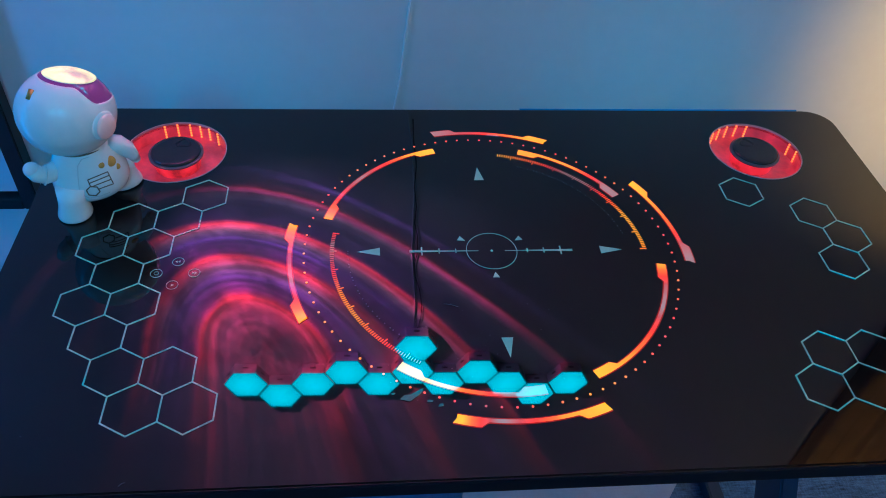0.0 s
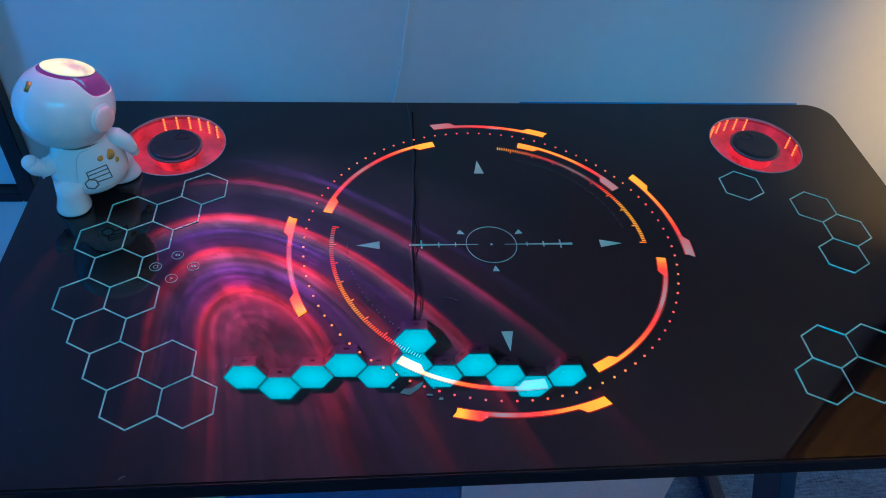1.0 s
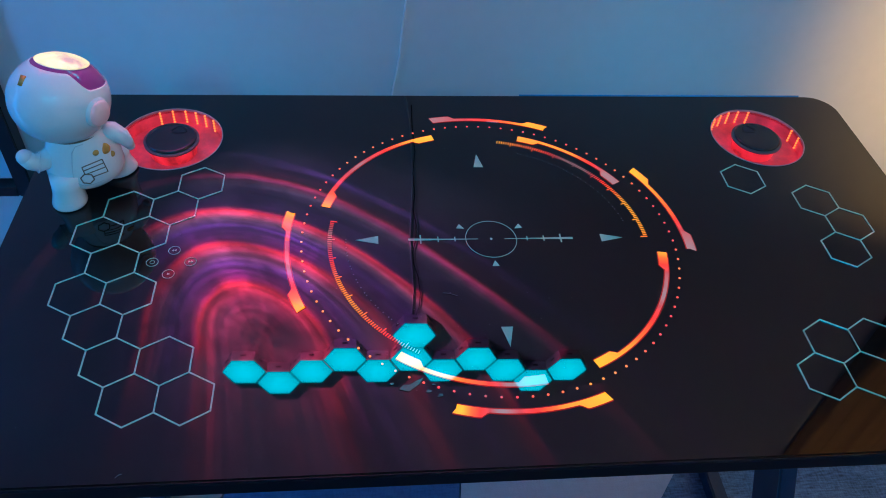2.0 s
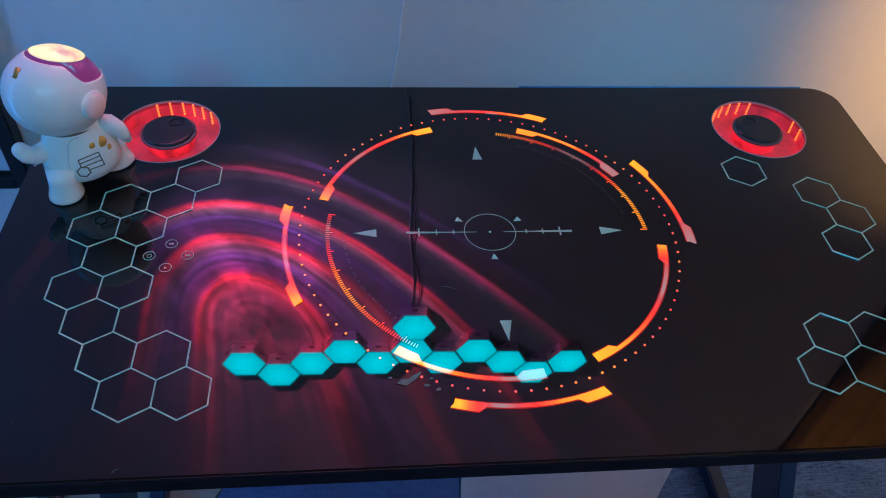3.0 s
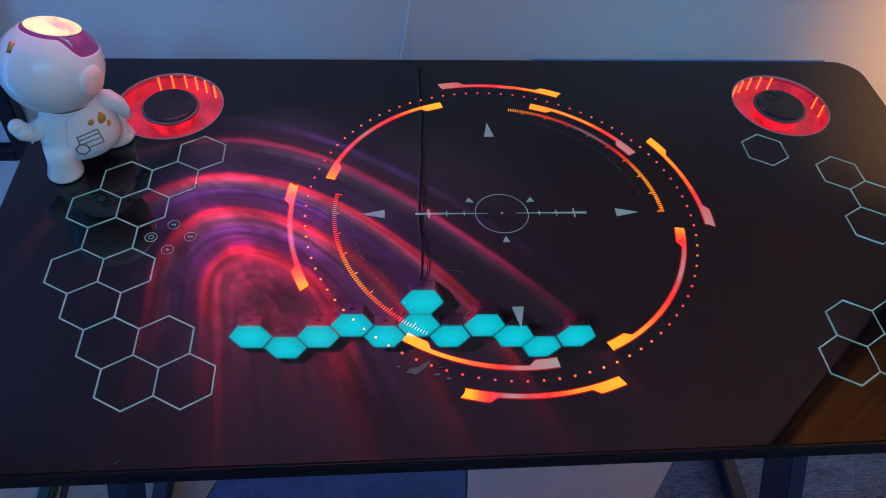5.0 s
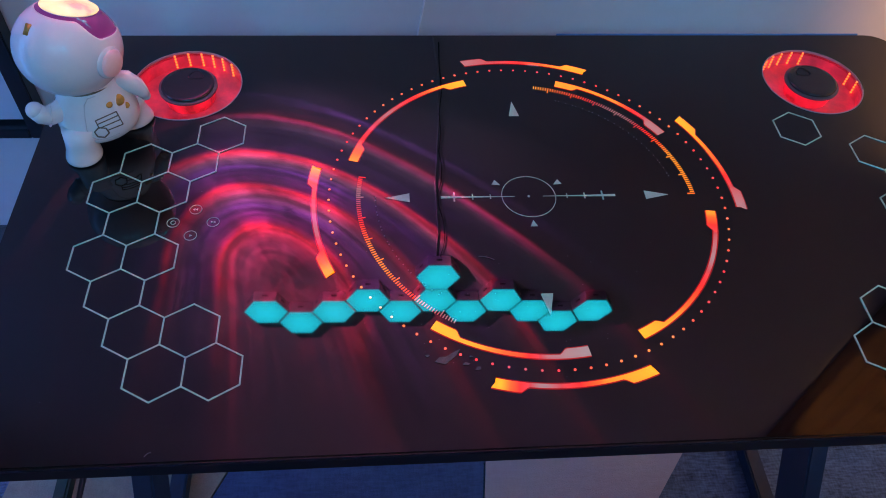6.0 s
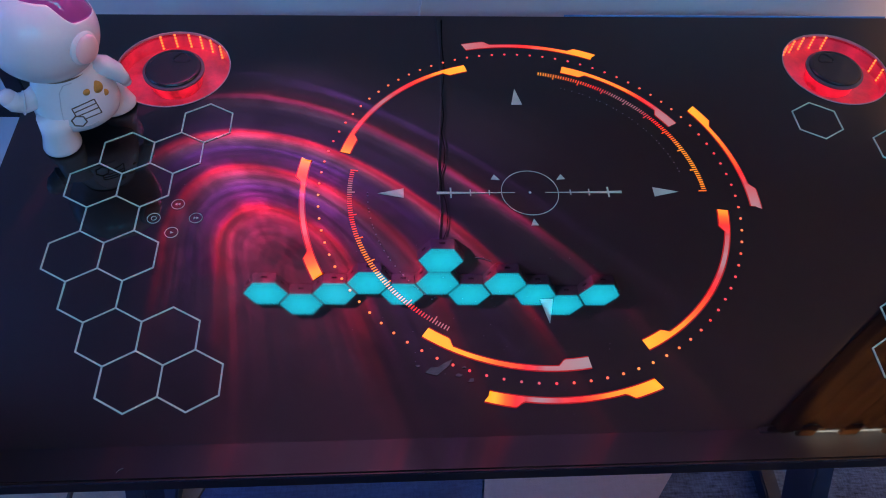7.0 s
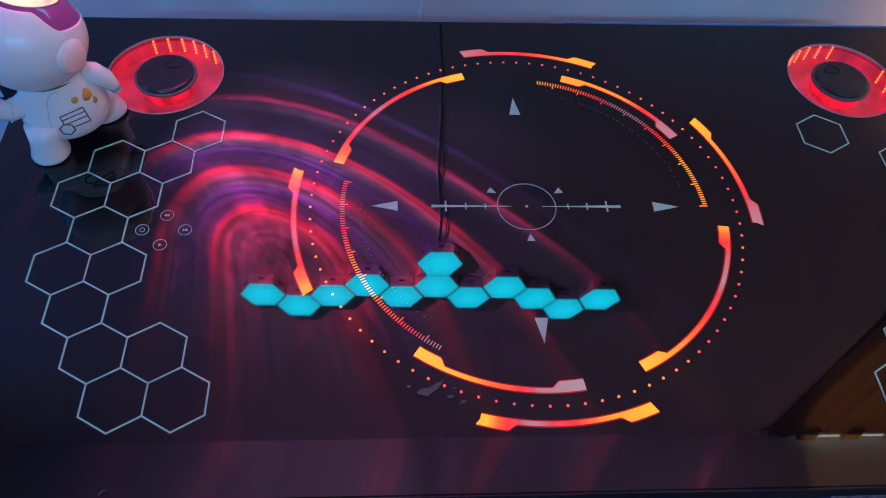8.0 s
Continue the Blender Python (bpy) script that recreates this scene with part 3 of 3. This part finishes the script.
def build_buttons():
    """Four touch keys: a thin ring with a sign in each."""
    for (x, y), sign in (((-0.361, -0.013), "back"), ((-0.382, -0.031), "power"), ((-0.341, -0.031), "next"), ((-0.362, -0.049), "play")):
        key = part("touch_key", band(bmesh.new(), circle_pts(x, y, 0.0060, 32), circle_pts(x, y, 0.0066, 32), TOP - 0.001, TOP + PRINT_Z, True), M_PRINT, desk, "small printed touch key ring")
        bm = bmesh.new()
        if sign in ("back", "next"):
            s = 1 if sign == "next" else -1
            for dx in (-0.0022, 0.0006):
                pts = [(x + s * dx, y - 0.0017), (x + s * (dx + 0.0024), y), (x + s * dx, y + 0.0017)]
                plate(bm, pts if s > 0 else pts[::-1], TOP - 0.001, TOP + PRINT_Z)
        elif sign == "power":
            band(bm, circle_pts(x, y, 0.0022, 20), circle_pts(x, y, 0.0027, 20), TOP - 0.001, TOP + PRINT_Z, True)
        else:
            plate(bm, [(x - 0.0012, y - 0.0016), (x + 0.0018, y), (x - 0.0012, y + 0.0016)], TOP - 0.001, TOP + PRINT_Z)
        part("key_sign", bm, M_PRINT, key)


build_buttons()


def build_wells():
    """Round lit wells in the rear corners, each with a black hub in the middle."""
    for (x, y), turns in zip(WELLS, ((113, 98, 83, 70, 57, 42, 190), (136, 121, 107, 93, 79, 17, 1))):
        well = part("light_well", lathe(bmesh.new(), [(0.0290, -0.0225), (0.0655, -0.0225), (0.0655, -0.0008), (0.0672, -0.0008), (0.0672, -0.0240), (0.0290, -0.0240)], 64, (x, y, TOP)), M_WELL, desk, "round pink acrylic well lit red")
        part("rim", band(bmesh.new(), circle_pts(x, y, 0.0645, 64), circle_pts(x, y, 0.0656, 64), TOP - 0.002, TOP + 0.0010, True), M_RIM, well)
        part("collar", lathe(bmesh.new(), [(0.0320, -0.004), (0.0350, -0.004), (0.0350, -0.0015), (0.0320, -0.0012)], 64, (x, y, TOP)), M_COLLAR, well, "grey ring round the hub")
        hub = part("hub", lathe(bmesh.new(), [(0.0290, -0.006), (0.0316, -0.0008), (0.0318, 0.0008), (0.0305, 0.0022), (0.0282, 0.0025), (0.0274, 0.0019), (0.001, 0.0018)], 64, (x, y, TOP)), M_HUB, well, "black round hub cap")
        # red light reflected on the hub's wall, made an emissive band
        part("reflection_band", lathe(bmesh.new(), [(0.0290, -0.0222), (0.0318, -0.0045)], 48, (x, y, TOP)), M_REDGLOW, well, "glowing band added for the red reflections below the hub")
        # raised rounded triangle on the cap
        tri = []
        for k in range(3):
            c = polar(0.0062, 90 + 120 * k)
            for j in range(6):
                p = polar(0.0045, 90 + 120 * k - 60 + 24 * j)
                tri.append((x + 0.008 * (1 if x < 0 else -1) + c[0] + p[0], y + 0.016 + c[1] * 0.8 + p[1]))
        mid = (sum(p[0] for p in tri) / 18, sum(p[1] for p in tri) / 18)
        small = [(mid[0] + (p[0] - mid[0]) * 0.9, mid[1] + (p[1] - mid[1]) * 0.9) for p in tri]
        part("cap_mark", band(bmesh.new(), small, tri, TOP + 0.0016, TOP + 0.0026, True), M_DARK, hub)
        for a in turns:
            for k in range(5):
                bm = bmesh.new()
                ellipsoid(bm, (x + 0.0640 * math.cos(radians(a)), y + 0.0640 * math.sin(radians(a)), TOP - 0.0030 - 0.0042 * k), (0.0014, 0.0014, 0.0014), u=8, v=6)
                part("red_lamp", bm, M_LED, well)


build_wells()


# ---------------------------------------------------------------- hexagon lights on the wall
HEX_R = 0.0506
HEX_H = HEX_R * math.sqrt(3) / 2


def build_hex_lights():
    thing0 = None
    lean = 0.036          # the row hangs a little out of level
    rows = (0, 1, 0, -1, 0, -1, 0, -1, 0, 1, 0)
    spots = [(c, r) for c, r in enumerate(rows)] + [(5, -3)]
    for c, r in spots:
        x, z = -0.3825 + c * 1.5 * HEX_R - 0.0403, r * HEX_H
        at = (x - lean * z, WALL_Y, 1.5990 + z + lean * (x + 0.04))
        if thing0:
            copy_thing(thing0, pose(*at, 0, -math.degrees(lean), 0))
            continue
        thing0 = thing("hexagon_light", at, "glowing turquoise hexagon light panel fixed on the wall", "wall light", "hexagon lights on the wall")
        bm = bmesh.new()
        ring = lambda rad, y: [bm.verts.new((px, y, pz)) for px, pz in hexagon(0, 0, rad, 0)]
        loops = [ring(HEX_R * 0.93, 0.0), ring(HEX_R * 0.985, -0.004), ring(HEX_R * 0.985, -0.026), ring(HEX_R * 0.965, -0.0275)]
        for a, b in zip(loops, loops[1:]):
            for i in range(6):
                j = (i + 1) % 6
                bm.faces.new((a[i], a[j], b[j], b[i]))
        bm.faces.new(loops[0])
        bm.faces.new(loops[-1])
        bmesh.ops.recalc_face_normals(bm, faces=bm.faces[:])
        part("housing", bm, M_HEXBODY, thing0, "pale plastic housing")
        bm = bmesh.new()
        lo = [bm.verts.new((px, -0.0276, pz)) for px, pz in hexagon(0, 0, HEX_R * 0.945, 0)]
        hi = [bm.verts.new((px, -0.0305, pz)) for px, pz in hexagon(0, 0, HEX_R * 0.915, 0)]
        for i in range(6):
            j = (i + 1) % 6
            bm.faces.new((lo[i], lo[j], hi[j], hi[i]))
        bm.faces.new(hi)
        bm.faces.new(lo)
        bmesh.ops.recalc_face_normals(bm, faces=bm.faces[:])
        part("diffuser", bm, M_HEX, thing0, "turquoise glowing diffuser")
        thing0.rotation_euler = (0, -lean, 0)
        for k in range(6):
            a = radians(30 + 60 * k)
            q = boxed(-0.006, 0.006, -0.0155, -0.0115, HEX_H * 0.985 - 0.0005, HEX_H * 0.985 + 0.0006)
            bmesh.ops.rotate(q, verts=q.verts[:], cent=(0, 0, 0), matrix=Matrix.Rotation(a - radians(90), 3, "Y"))
            part("socket", q, M_DARK, thing0)


build_hex_lights()


def build_cables():
    # dark strand added for the mirrored cable's shaded look; ends above the direct view
    pts = [(-0.036, 0.446, 1.432), (-0.029, 0.446, 1.39), (-0.029, 0.446, 1.35), (-0.036, 0.446, 1.30), (-0.047, 0.446, 1.26), (-0.050, 0.446, 1.226), (-0.045, 0.446, 1.19), (-0.046, 0.446, 1.15), (-0.054, 0.446, 1.11), (-0.052, 0.446, 1.07), (-0.058, 0.446, 1.02), (-0.056, 0.446, 0.97), (-0.063, 0.446, 0.916), (-0.066, 0.4475, 0.872)]
    c = tube(bmesh.new(), pts, 0.0010)
    tagged(mesh_ob("dark_strand", c, M_CABLE, smooth=True), "thin dark strand added on the wall for the pale cable's shaded look", "cable")
    pts = [(-0.043, 0.447, 1.432), (-0.044, 0.447, 1.33), (-0.056, 0.447, 1.2), (-0.058, 0.447, 1.02), (-0.067, 0.447, 0.916), (-0.079, 0.447, 0.839), (-0.085, 0.447, 0.78), (-0.089, 0.447, 0.72), (-0.099, 0.447, 0.651), (-0.102, 0.447, 0.45), (-0.10, 0.447, 0.1)]
    c = tube(bmesh.new(), pts, 0.0016)
    tagged(mesh_ob("thin_cable", c, M_CABLE_PALE, smooth=True), "thin pale cable running down the wall", "cable")


build_cables()


# ---------------------------------------------------------------- curtain
def build_curtain():
    """Eight soft pleats under a white rail, hung on brown tabs."""
    cur = thing("curtain", (1.082, 0.424, 0), "brown pleated full-length curtain hanging on the wall", "curtain")
    bm = bmesh.new()
    n, m, pitch = 160, 16, 0.149
    grid = []
    for j in range(m + 1):
        z = 0.03 + (2.44 - 0.03) * j / m
        row = []
        for i in range(n + 1):
            x = 1.25 * i / n
            ph = (x - 0.06) / pitch * 2 * math.pi + 0.35 * math.sin(z * 1.4 + x * 5)
            amp = 0.012 + 0.004 * math.sin(x * 13 + 1.3)
            row.append(bm.verts.new((x + 0.008 * math.sin(ph * 2), -amp * math.cos(ph) - 0.004 * math.cos(2 * ph + z), z)))
        grid.append(row)
    for a, b in zip(grid, grid[1:]):
        for i in range(n):
            bm.faces.new((a[i], a[i + 1], b[i + 1], b[i]))
    bmesh.ops.solidify(bm, geom=bm.faces[:], thickness=0.003)
    part("fabric", bm, M_CURTAIN, cur, "brown woven fabric", smooth=True)
    part("header", boxed(0.0, 1.25, -0.002, 0.010, 2.438, 2.462, bevel=0.003), M_HEADER, cur, "grey-brown heading tape")
    part("rail", boxed(-0.02, 1.26, 0.004, 0.020, 2.464, 2.480, bevel=0.002), M_RAIL, cur, "white curtain rail")
    part("light_strip", boxed(0.10, 1.25, -0.0005, 0.0038, 2.4665, 2.4755), M_STRIP, cur, "thin line of white light over the heading")
    for i in range(8):
        x = 0.128 + pitch * i
        part("tab", boxed(x - 0.030, x + 0.030, -0.012, 0.003, 2.432, 2.478, bevel=0.003), M_CURTAIN, cur)


build_curtain()


def build_framed_panel():
    fp = thing("framed_board", (-1.02, WALL_Y, 0.45), "pale board in a slim black frame on the wall", "board")
    w, h, t, d = 0.305, 0.42, 0.028, 0.03
    part("board", boxed(-w + t, w - t, -0.012, -0.001, t, h - t), M_PANEL, fp, "pale smooth board")
    for b in ((-w, -w + t, 0, h), (w - t, w, 0, h)):
        part("frame_side", boxed(b[0], b[1], -d, -0.001, b[2], b[3], bevel=0.002), M_FRAME, fp)
    for b in ((0, t * 0.7), (h - t, h)):
        part("frame_rail", boxed(-w + t, w - t, -d, -0.001, b[0], b[1], bevel=0.002), M_FRAME, fp)


build_framed_panel()


# ---------------------------------------------------------------- figurine
def build_figurine():
    """Shaped to fit the camera's view and set down on the desk; u: to its right hand side as seen, n: away from the
    camera, up: z.
    """
    bm = bmesh.new()
    c = Vector((-0.474, 0.102, TOP))
    U, N, Z = Vector((0.915, 0.404, 0)), Vector((-0.404, 0.915, 0)), Vector((0, 0, 1))

    def at(u, n, z):
        return c + U * u + N * n + Z * z

    yaw = math.degrees(math.atan2(U.y, U.x))

    # legs with flared soles
    for fx, fy, stretch in ((-0.4925, 0.0690, 0.0), (-0.452, 0.129, 0.006)):
        k = len(bm.verts)
        lathe(bm, [(0.0176, 0.0006), (0.0192, 0.0016), (0.0197, 0.0040), (0.0190, 0.008), (0.0178, 0.013), (0.0170, 0.019), (0.0168, 0.026), (0.0172, 0.042)], 32, (fx, fy, TOP))
        bm.verts.ensure_lookup_table()
        for v in bm.verts[k:]:
            low = max(0.0, 1 - (v.co.z - TOP) / 0.022)
            v.co += U * 0.11 * (v.co.z - TOP)
            v.co += U * stretch * low * max(0.0, (v.co - Vector((fx, fy, 0))).dot(U) / 0.02)
    # torso: a pear on a lathe
    body = [(0.020, 0.0140), (0.031, 0.0165), (0.0380, 0.023), (0.0408, 0.032), (0.0402, 0.044), (0.0370, 0.056), (0.0330, 0.068), (0.0290, 0.077), (0.0265, 0.084)]
    k = len(bm.verts)
    lathe(bm, body, 48, (0, 0, 0))
    bm.verts.ensure_lookup_table()
    for v in bm.verts[k:]:
        v.co = at(v.co.x * 1.06 - 0.0005, v.co.y * 0.92, v.co.z)

    def radius(z):
        for (r0, z0), (r1, z1) in zip(body, body[1:]):
            if z0 <= z <= z1:
                return r0 + (r1 - r0) * (z - z0) / (z1 - z0)
        return 0.0

    # neck groove
    k = len(bm.verts)
    lathe(bm, [(0.0262, 0.0800), (0.0285, 0.0812), (0.0262, 0.0825)], 40, (0, 0, 0), 4)
    bm.verts.ensure_lookup_table()
    for v in bm.verts[k:]:
        v.co = at(v.co.x - 0.002, v.co.y * 0.95, v.co.z)

    # head: a ball gridded round the cap's axis, so that cap and visor end on clean lines
    hc = Vector((-0.0050, 0.0, 0.1245))
    HR = Vector((0.0522, 0.0500, 0.0485))
    axis = Vector((0.33, 0.17, 1)).normalized()
    ax = Vector((1, 0, 0)) - axis * axis.x
    ax.normalize()
    ay = axis.cross(ax)

    def visor_edge(az):
        d = abs((az - 22 + 180) % 360 - 180)
        t = min(1.0, max(0.0, (112 - d) / 34))
        return 36.5 + (59.0 - 36.5) * t * t * (3 - 2 * t)

    n_az, rows = 144, []
    for band_from, band_to, count, kind, swell in ((0.0, 1.0, 12, 2, 1.012), (1.0, 2.0, 14, 1, 0.991), (2.0, 3.0, 44, 0, 1.0)):
        for i in range(count + 1):
            rows.append((band_from + (band_to - band_from) * i / count, kind, swell, i))
    grid = []
    for level, kind, swell, i in rows:
        line_of = []
        for j in range(n_az):
            az = 360.0 * j / n_az
            marks = (0.5, 31.0, visor_edge(az), 179.6)
            b = min(2, int(level)) if level < 3 else 2
            if level in (1.0, 2.0) and i > 0:
                b = int(level) - 1
            polar_deg = marks[b] + (marks[b + 1] - marks[b]) * (level - b)
            a, e = radians(polar_deg), radians(az)
            d = axis * math.cos(a) + (ax * math.cos(e) + ay * math.sin(e)) * math.sin(a)
            p = Vector((d.x * HR.x, d.y * HR.y, d.z * HR.z)) * swell + hc
            line_of.append(bm.verts.new(at(*p)))
        grid.append((line_of, kind))
    for (p, kp), (q, kq) in zip(grid, grid[1:]):
        for j in range(n_az):
            k = (j + 1) % n_az
            bm.faces.new((p[j], q[j], q[k], p[k])).material_index = kp if kp == kq else 0
    bm.faces.new(grid[0][0]).material_index = 2
    bm.faces.new(grid[-1][0][::-1]).material_index = 0
    # ear disc
    ear = Vector((0.0315, -0.0370, -0.003)).normalized()
    tilt = math.degrees(math.atan2(ear.y, ear.x)) + yaw
    for off, rad, thick in ((0.0480, 0.0170, 0.0062), (0.0515, 0.0142, 0.0062)):
        p = hc + ear * off
        ellipsoid(bm, at(*p), (thick, rad, rad), (0, 0, tilt), 5 if rad < 0.015 else 0, 36, 20)
    # small metal clip on the shell
    k = len(bm.faces)
    box(bm, -0.0030, 0.0030, -0.0006, 0.0012, -0.0058, 0.0058, 0.0004)
    k2 = len(bm.faces)
    box(bm, 0.0033, 0.0095, -0.0006, 0.0010, -0.0050, 0.0050, 0.0004)
    bm.faces.ensure_lookup_table()
    bm.faces.index_update()
    vs = {v for f in bm.faces[k:] for v in f.verts}
    for f in bm.faces[k:]:
        f.material_index = 3 if f.index < k2 else 6
    turn = pose(*at(*(hc + Vector((-0.0285, -0.0150, 0.0385)))), -48, 20, yaw - 28)
    for v in vs:
        v.co = turn @ v.co
    # arms
    for pts, rs in ((((-0.028, -0.002, 0.058), (-0.038, -0.006, 0.055), (-0.048, -0.009, 0.0555), (-0.055, -0.010, 0.060), (-0.0585, -0.010, 0.067)), (0.0115, 0.0112, 0.0108, 0.0100, 0.0092)),
                    (((0.026, -0.002, 0.074), (0.037, -0.003, 0.070), (0.0455, -0.004, 0.061), (0.0500, -0.005, 0.052), (0.0520, -0.005, 0.046)), (0.0110, 0.0115, 0.0100, 0.0072, 0.0055))):
        pts = [at(*p) for p in pts]
        tube(bm, pts, list(rs), 20)
        ellipsoid(bm, pts[-1], (rs[-1],) * 3, (0, 0, 0), 0, 20, 14)
    # cuff line on the raised arm
    tube(bm, [at(-0.0475 + 0.0112 * math.sin(t) * 0.35, -0.009 - 0.0112 * math.cos(t), 0.0555 + 0.0112 * math.sin(t)) for t in [2 * math.pi * i / 24 for i in range(24)]], 0.0009, 6)

    # chest details lie on the torso, pixel positions cast along the camera's view
    back, rise = (-N * 0.80 + Z * 0.60), (N * 0.60 + Z * 0.80)
    ref = at(0, 0, 0.045)

    def on_body(a, b, lift=0.0004):
        p = ref + U * (a * 0.970 + b * 0.242) + rise * (b * 0.970 - a * 0.242)
        for i in range(160):
            q = p + back * (0.06 - 0.0006 * i)
            d = q - c
            if Vector(((d.dot(U) + 0.0005) / 1.06, d.dot(N) / 0.92)).length < radius(d.z):
                return q + back * lift
        return p

    def line(a0, b0, a1, b1, r=0.00065, mt=4):
        k = len(bm.faces)
        tube(bm, [on_body(a0 + (a1 - a0) * i / 6, b0 + (b1 - b0) * i / 6) for i in range(7)], r, 6)
        bm.faces.ensure_lookup_table()
        for f in bm.faces[k:]:
            f.material_index = mt

    g = 0.00058
    grille = [((147, 267), (184, 251)), ((149, 274), (187, 258)), ((152, 281), (190, 266)), ((167, 285), (194, 275)), ((147, 267), (152, 281)), ((184, 251), (194, 275))]
    for (x0, y0), (x1, y1) in grille:
        line((x0 - 152) * g, (241 - y0) * g, (x1 - 152) * g, (241 - y1) * g)
    hx = [(156 + 12.5 * math.cos(radians(60 * k + 8)), 289 + 10.0 * math.sin(radians(60 * k + 8))) for k in range(7)]
    for (x0, y0), (x1, y1) in zip(hx, hx[1:]):
        line((x0 - 152) * g, (241 - y0) * g, (x1 - 152) * g, (241 - y1) * g, 0.0008)
    for x0, y0, rr in ((184, 231, 0.0064), (167, 239, 0.0037), (197, 241, 0.0036)):
        ellipsoid(bm, on_body((x0 - 146) * g, (242 - y0) * g, 0.0), (rr, rr, rr * 0.22), (62, 0, yaw + 14), 3, 20, 12)
    # the plate groove's slight shade is drawn as a thin darker line
    plate_edge = [(152, 222), (138, 227), (131, 239), (130, 262), (131, 284), (137, 297), (149, 303), (167, 300), (187, 292)]
    for (x0, y0), (x1, y1) in zip(plate_edge, plate_edge[1:]):
        line((x0 - 152) * g, (241 - y0) * g, (x1 - 152) * g, (241 - y1) * g, 0.0005, 6)
    ob = mesh_ob("figurine_lamp", bm, [M_PLASTIC, M_VISOR, M_DOME, M_GOLD, M_LINE, M_EAR, M_SEAM], smooth=True)
    tagged(ob, "white plastic spaceman figurine lamp with glowing cap standing on the desk", "figurine")


build_figurine()


# ---------------------------------------------------------------- small things
def build_film_scrap():
    bm = bmesh.new()
    pts = [(-0.118, -0.208), (-0.108, -0.211), (-0.097, -0.202), (-0.093, -0.195), (-0.101, -0.199), (-0.107, -0.203), (-0.113, -0.203)]
    plate(bm, pts, TOP + 0.0004, TOP + 0.0008)
    tagged(mesh_ob("film_scrap", bm, M_FILM), "torn scrap of clear protective film stuck on the glass", "plastic scrap")


build_film_scrap()


def build_crumbs():
    """Torn bits of the same film round the scrap, and two threads standing in for scratches."""
    rng = random.Random(11)
    for x, y, r in ((-0.088, -0.211, 0.0030), (-0.0775, -0.2165, 0.0034), (-0.084, -0.2035, 0.0020), (-0.1245, -0.2010, 0.0022)):
        pts = []
        a0 = rng.uniform(0, 6)
        for k in range(7):
            a = a0 + k * 2 * math.pi / 7
            d = r * rng.uniform(0.45, 1.1)
            pts.append((x + 1.3 * d * math.cos(a), y + 0.7 * d * math.sin(a)))
        tagged(mesh_ob("film_crumb", plate(bmesh.new(), pts, TOP + 0.0003, TOP + 0.0007), M_FILM), "tiny torn crumb of clear film on the glass", "plastic scrap", "film crumbs on the desk")
    for (x0, y0), (x1, y1) in (((-0.0645, -0.0838), (-0.0486, -0.0885)), ((-0.3675, -0.2905), (-0.3625, -0.2870))):
        pts = [(x0 + (x1 - x0) * t, y0 + (y1 - y0) * t + 0.0012 * math.sin(math.pi * t), TOP + 0.0005) for t in (0, 0.25, 0.5, 0.75, 1)]
        tagged(mesh_ob("fibre", tube(bmesh.new(), pts, 0.0004, 6), M_DUST), "short pale thread standing in for a scratch on the glass", "fibre")


build_crumbs()


def build_dust():
    """Fine specks of dust and glass chips lying on the black top."""
    rng = random.Random(7)
    bm = bmesh.new()
    for i in range(110):
        if i < 60:
            x, y = rng.gauss(-0.05, 0.07), rng.gauss(-0.16, 0.05)
        else:
            x, y = rng.uniform(-0.5, 0.5), rng.uniform(-0.27, 0.27)
        if any(math.hypot(x - wx, y - wy) < 0.07 for wx, wy in WELLS) or abs(y) > 0.28 or abs(x) > 0.53:
            continue
        r = rng.uniform(0.00015, 0.00042)
        a = rng.uniform(0, 3)
        plate(bm, [(x + r * (1 + rng.random()) * math.cos(a + k * 1.257), y + r * math.sin(a + k * 1.257)) for k in range(5)], TOP + 0.0001, TOP + 0.0004)
    tagged(mesh_ob("dust", bm, M_DUST), "fine pale dust specks scattered on the black glass", "dust", kind="stuff")


build_dust()


def build_under_desk():
    """A mains adapter on the floor with its black cable going up behind the leg."""
    ad = thing("power_adapter", (-0.727, 0.02, 0.0), "dark green power adapter on the floor beside a cable", "adapter")
    part("body", boxed(-0.013, 0.011, -0.06, 0.06, 0.0005, 0.034, bevel=0.004), M_ADAPTER, ad)
    bm = bmesh.new()
    ellipsoid(bm, (-0.004, -0.018, 0.0342), (0.0022, 0.0022, 0.0008), u=12, v=6)
    part("indicator", bm, M_RAIL, ad, "small white indicator lamp")
    pts = [(-0.706, -0.10, 0.006), (-0.703, -0.03, 0.006), (-0.704, 0.04, 0.010), (-0.70, 0.12, 0.05), (-0.68, 0.20, 0.20), (-0.62, 0.26, 0.45), (-0.55, 0.28, 0.66), (-0.50, 0.285, 0.712)]
    tagged(mesh_ob("floor_cable", tube(bmesh.new(), pts, 0.006, 10), M_CABLE, smooth=True), "thick black cable running from floor to desk", "cable")


build_under_desk()
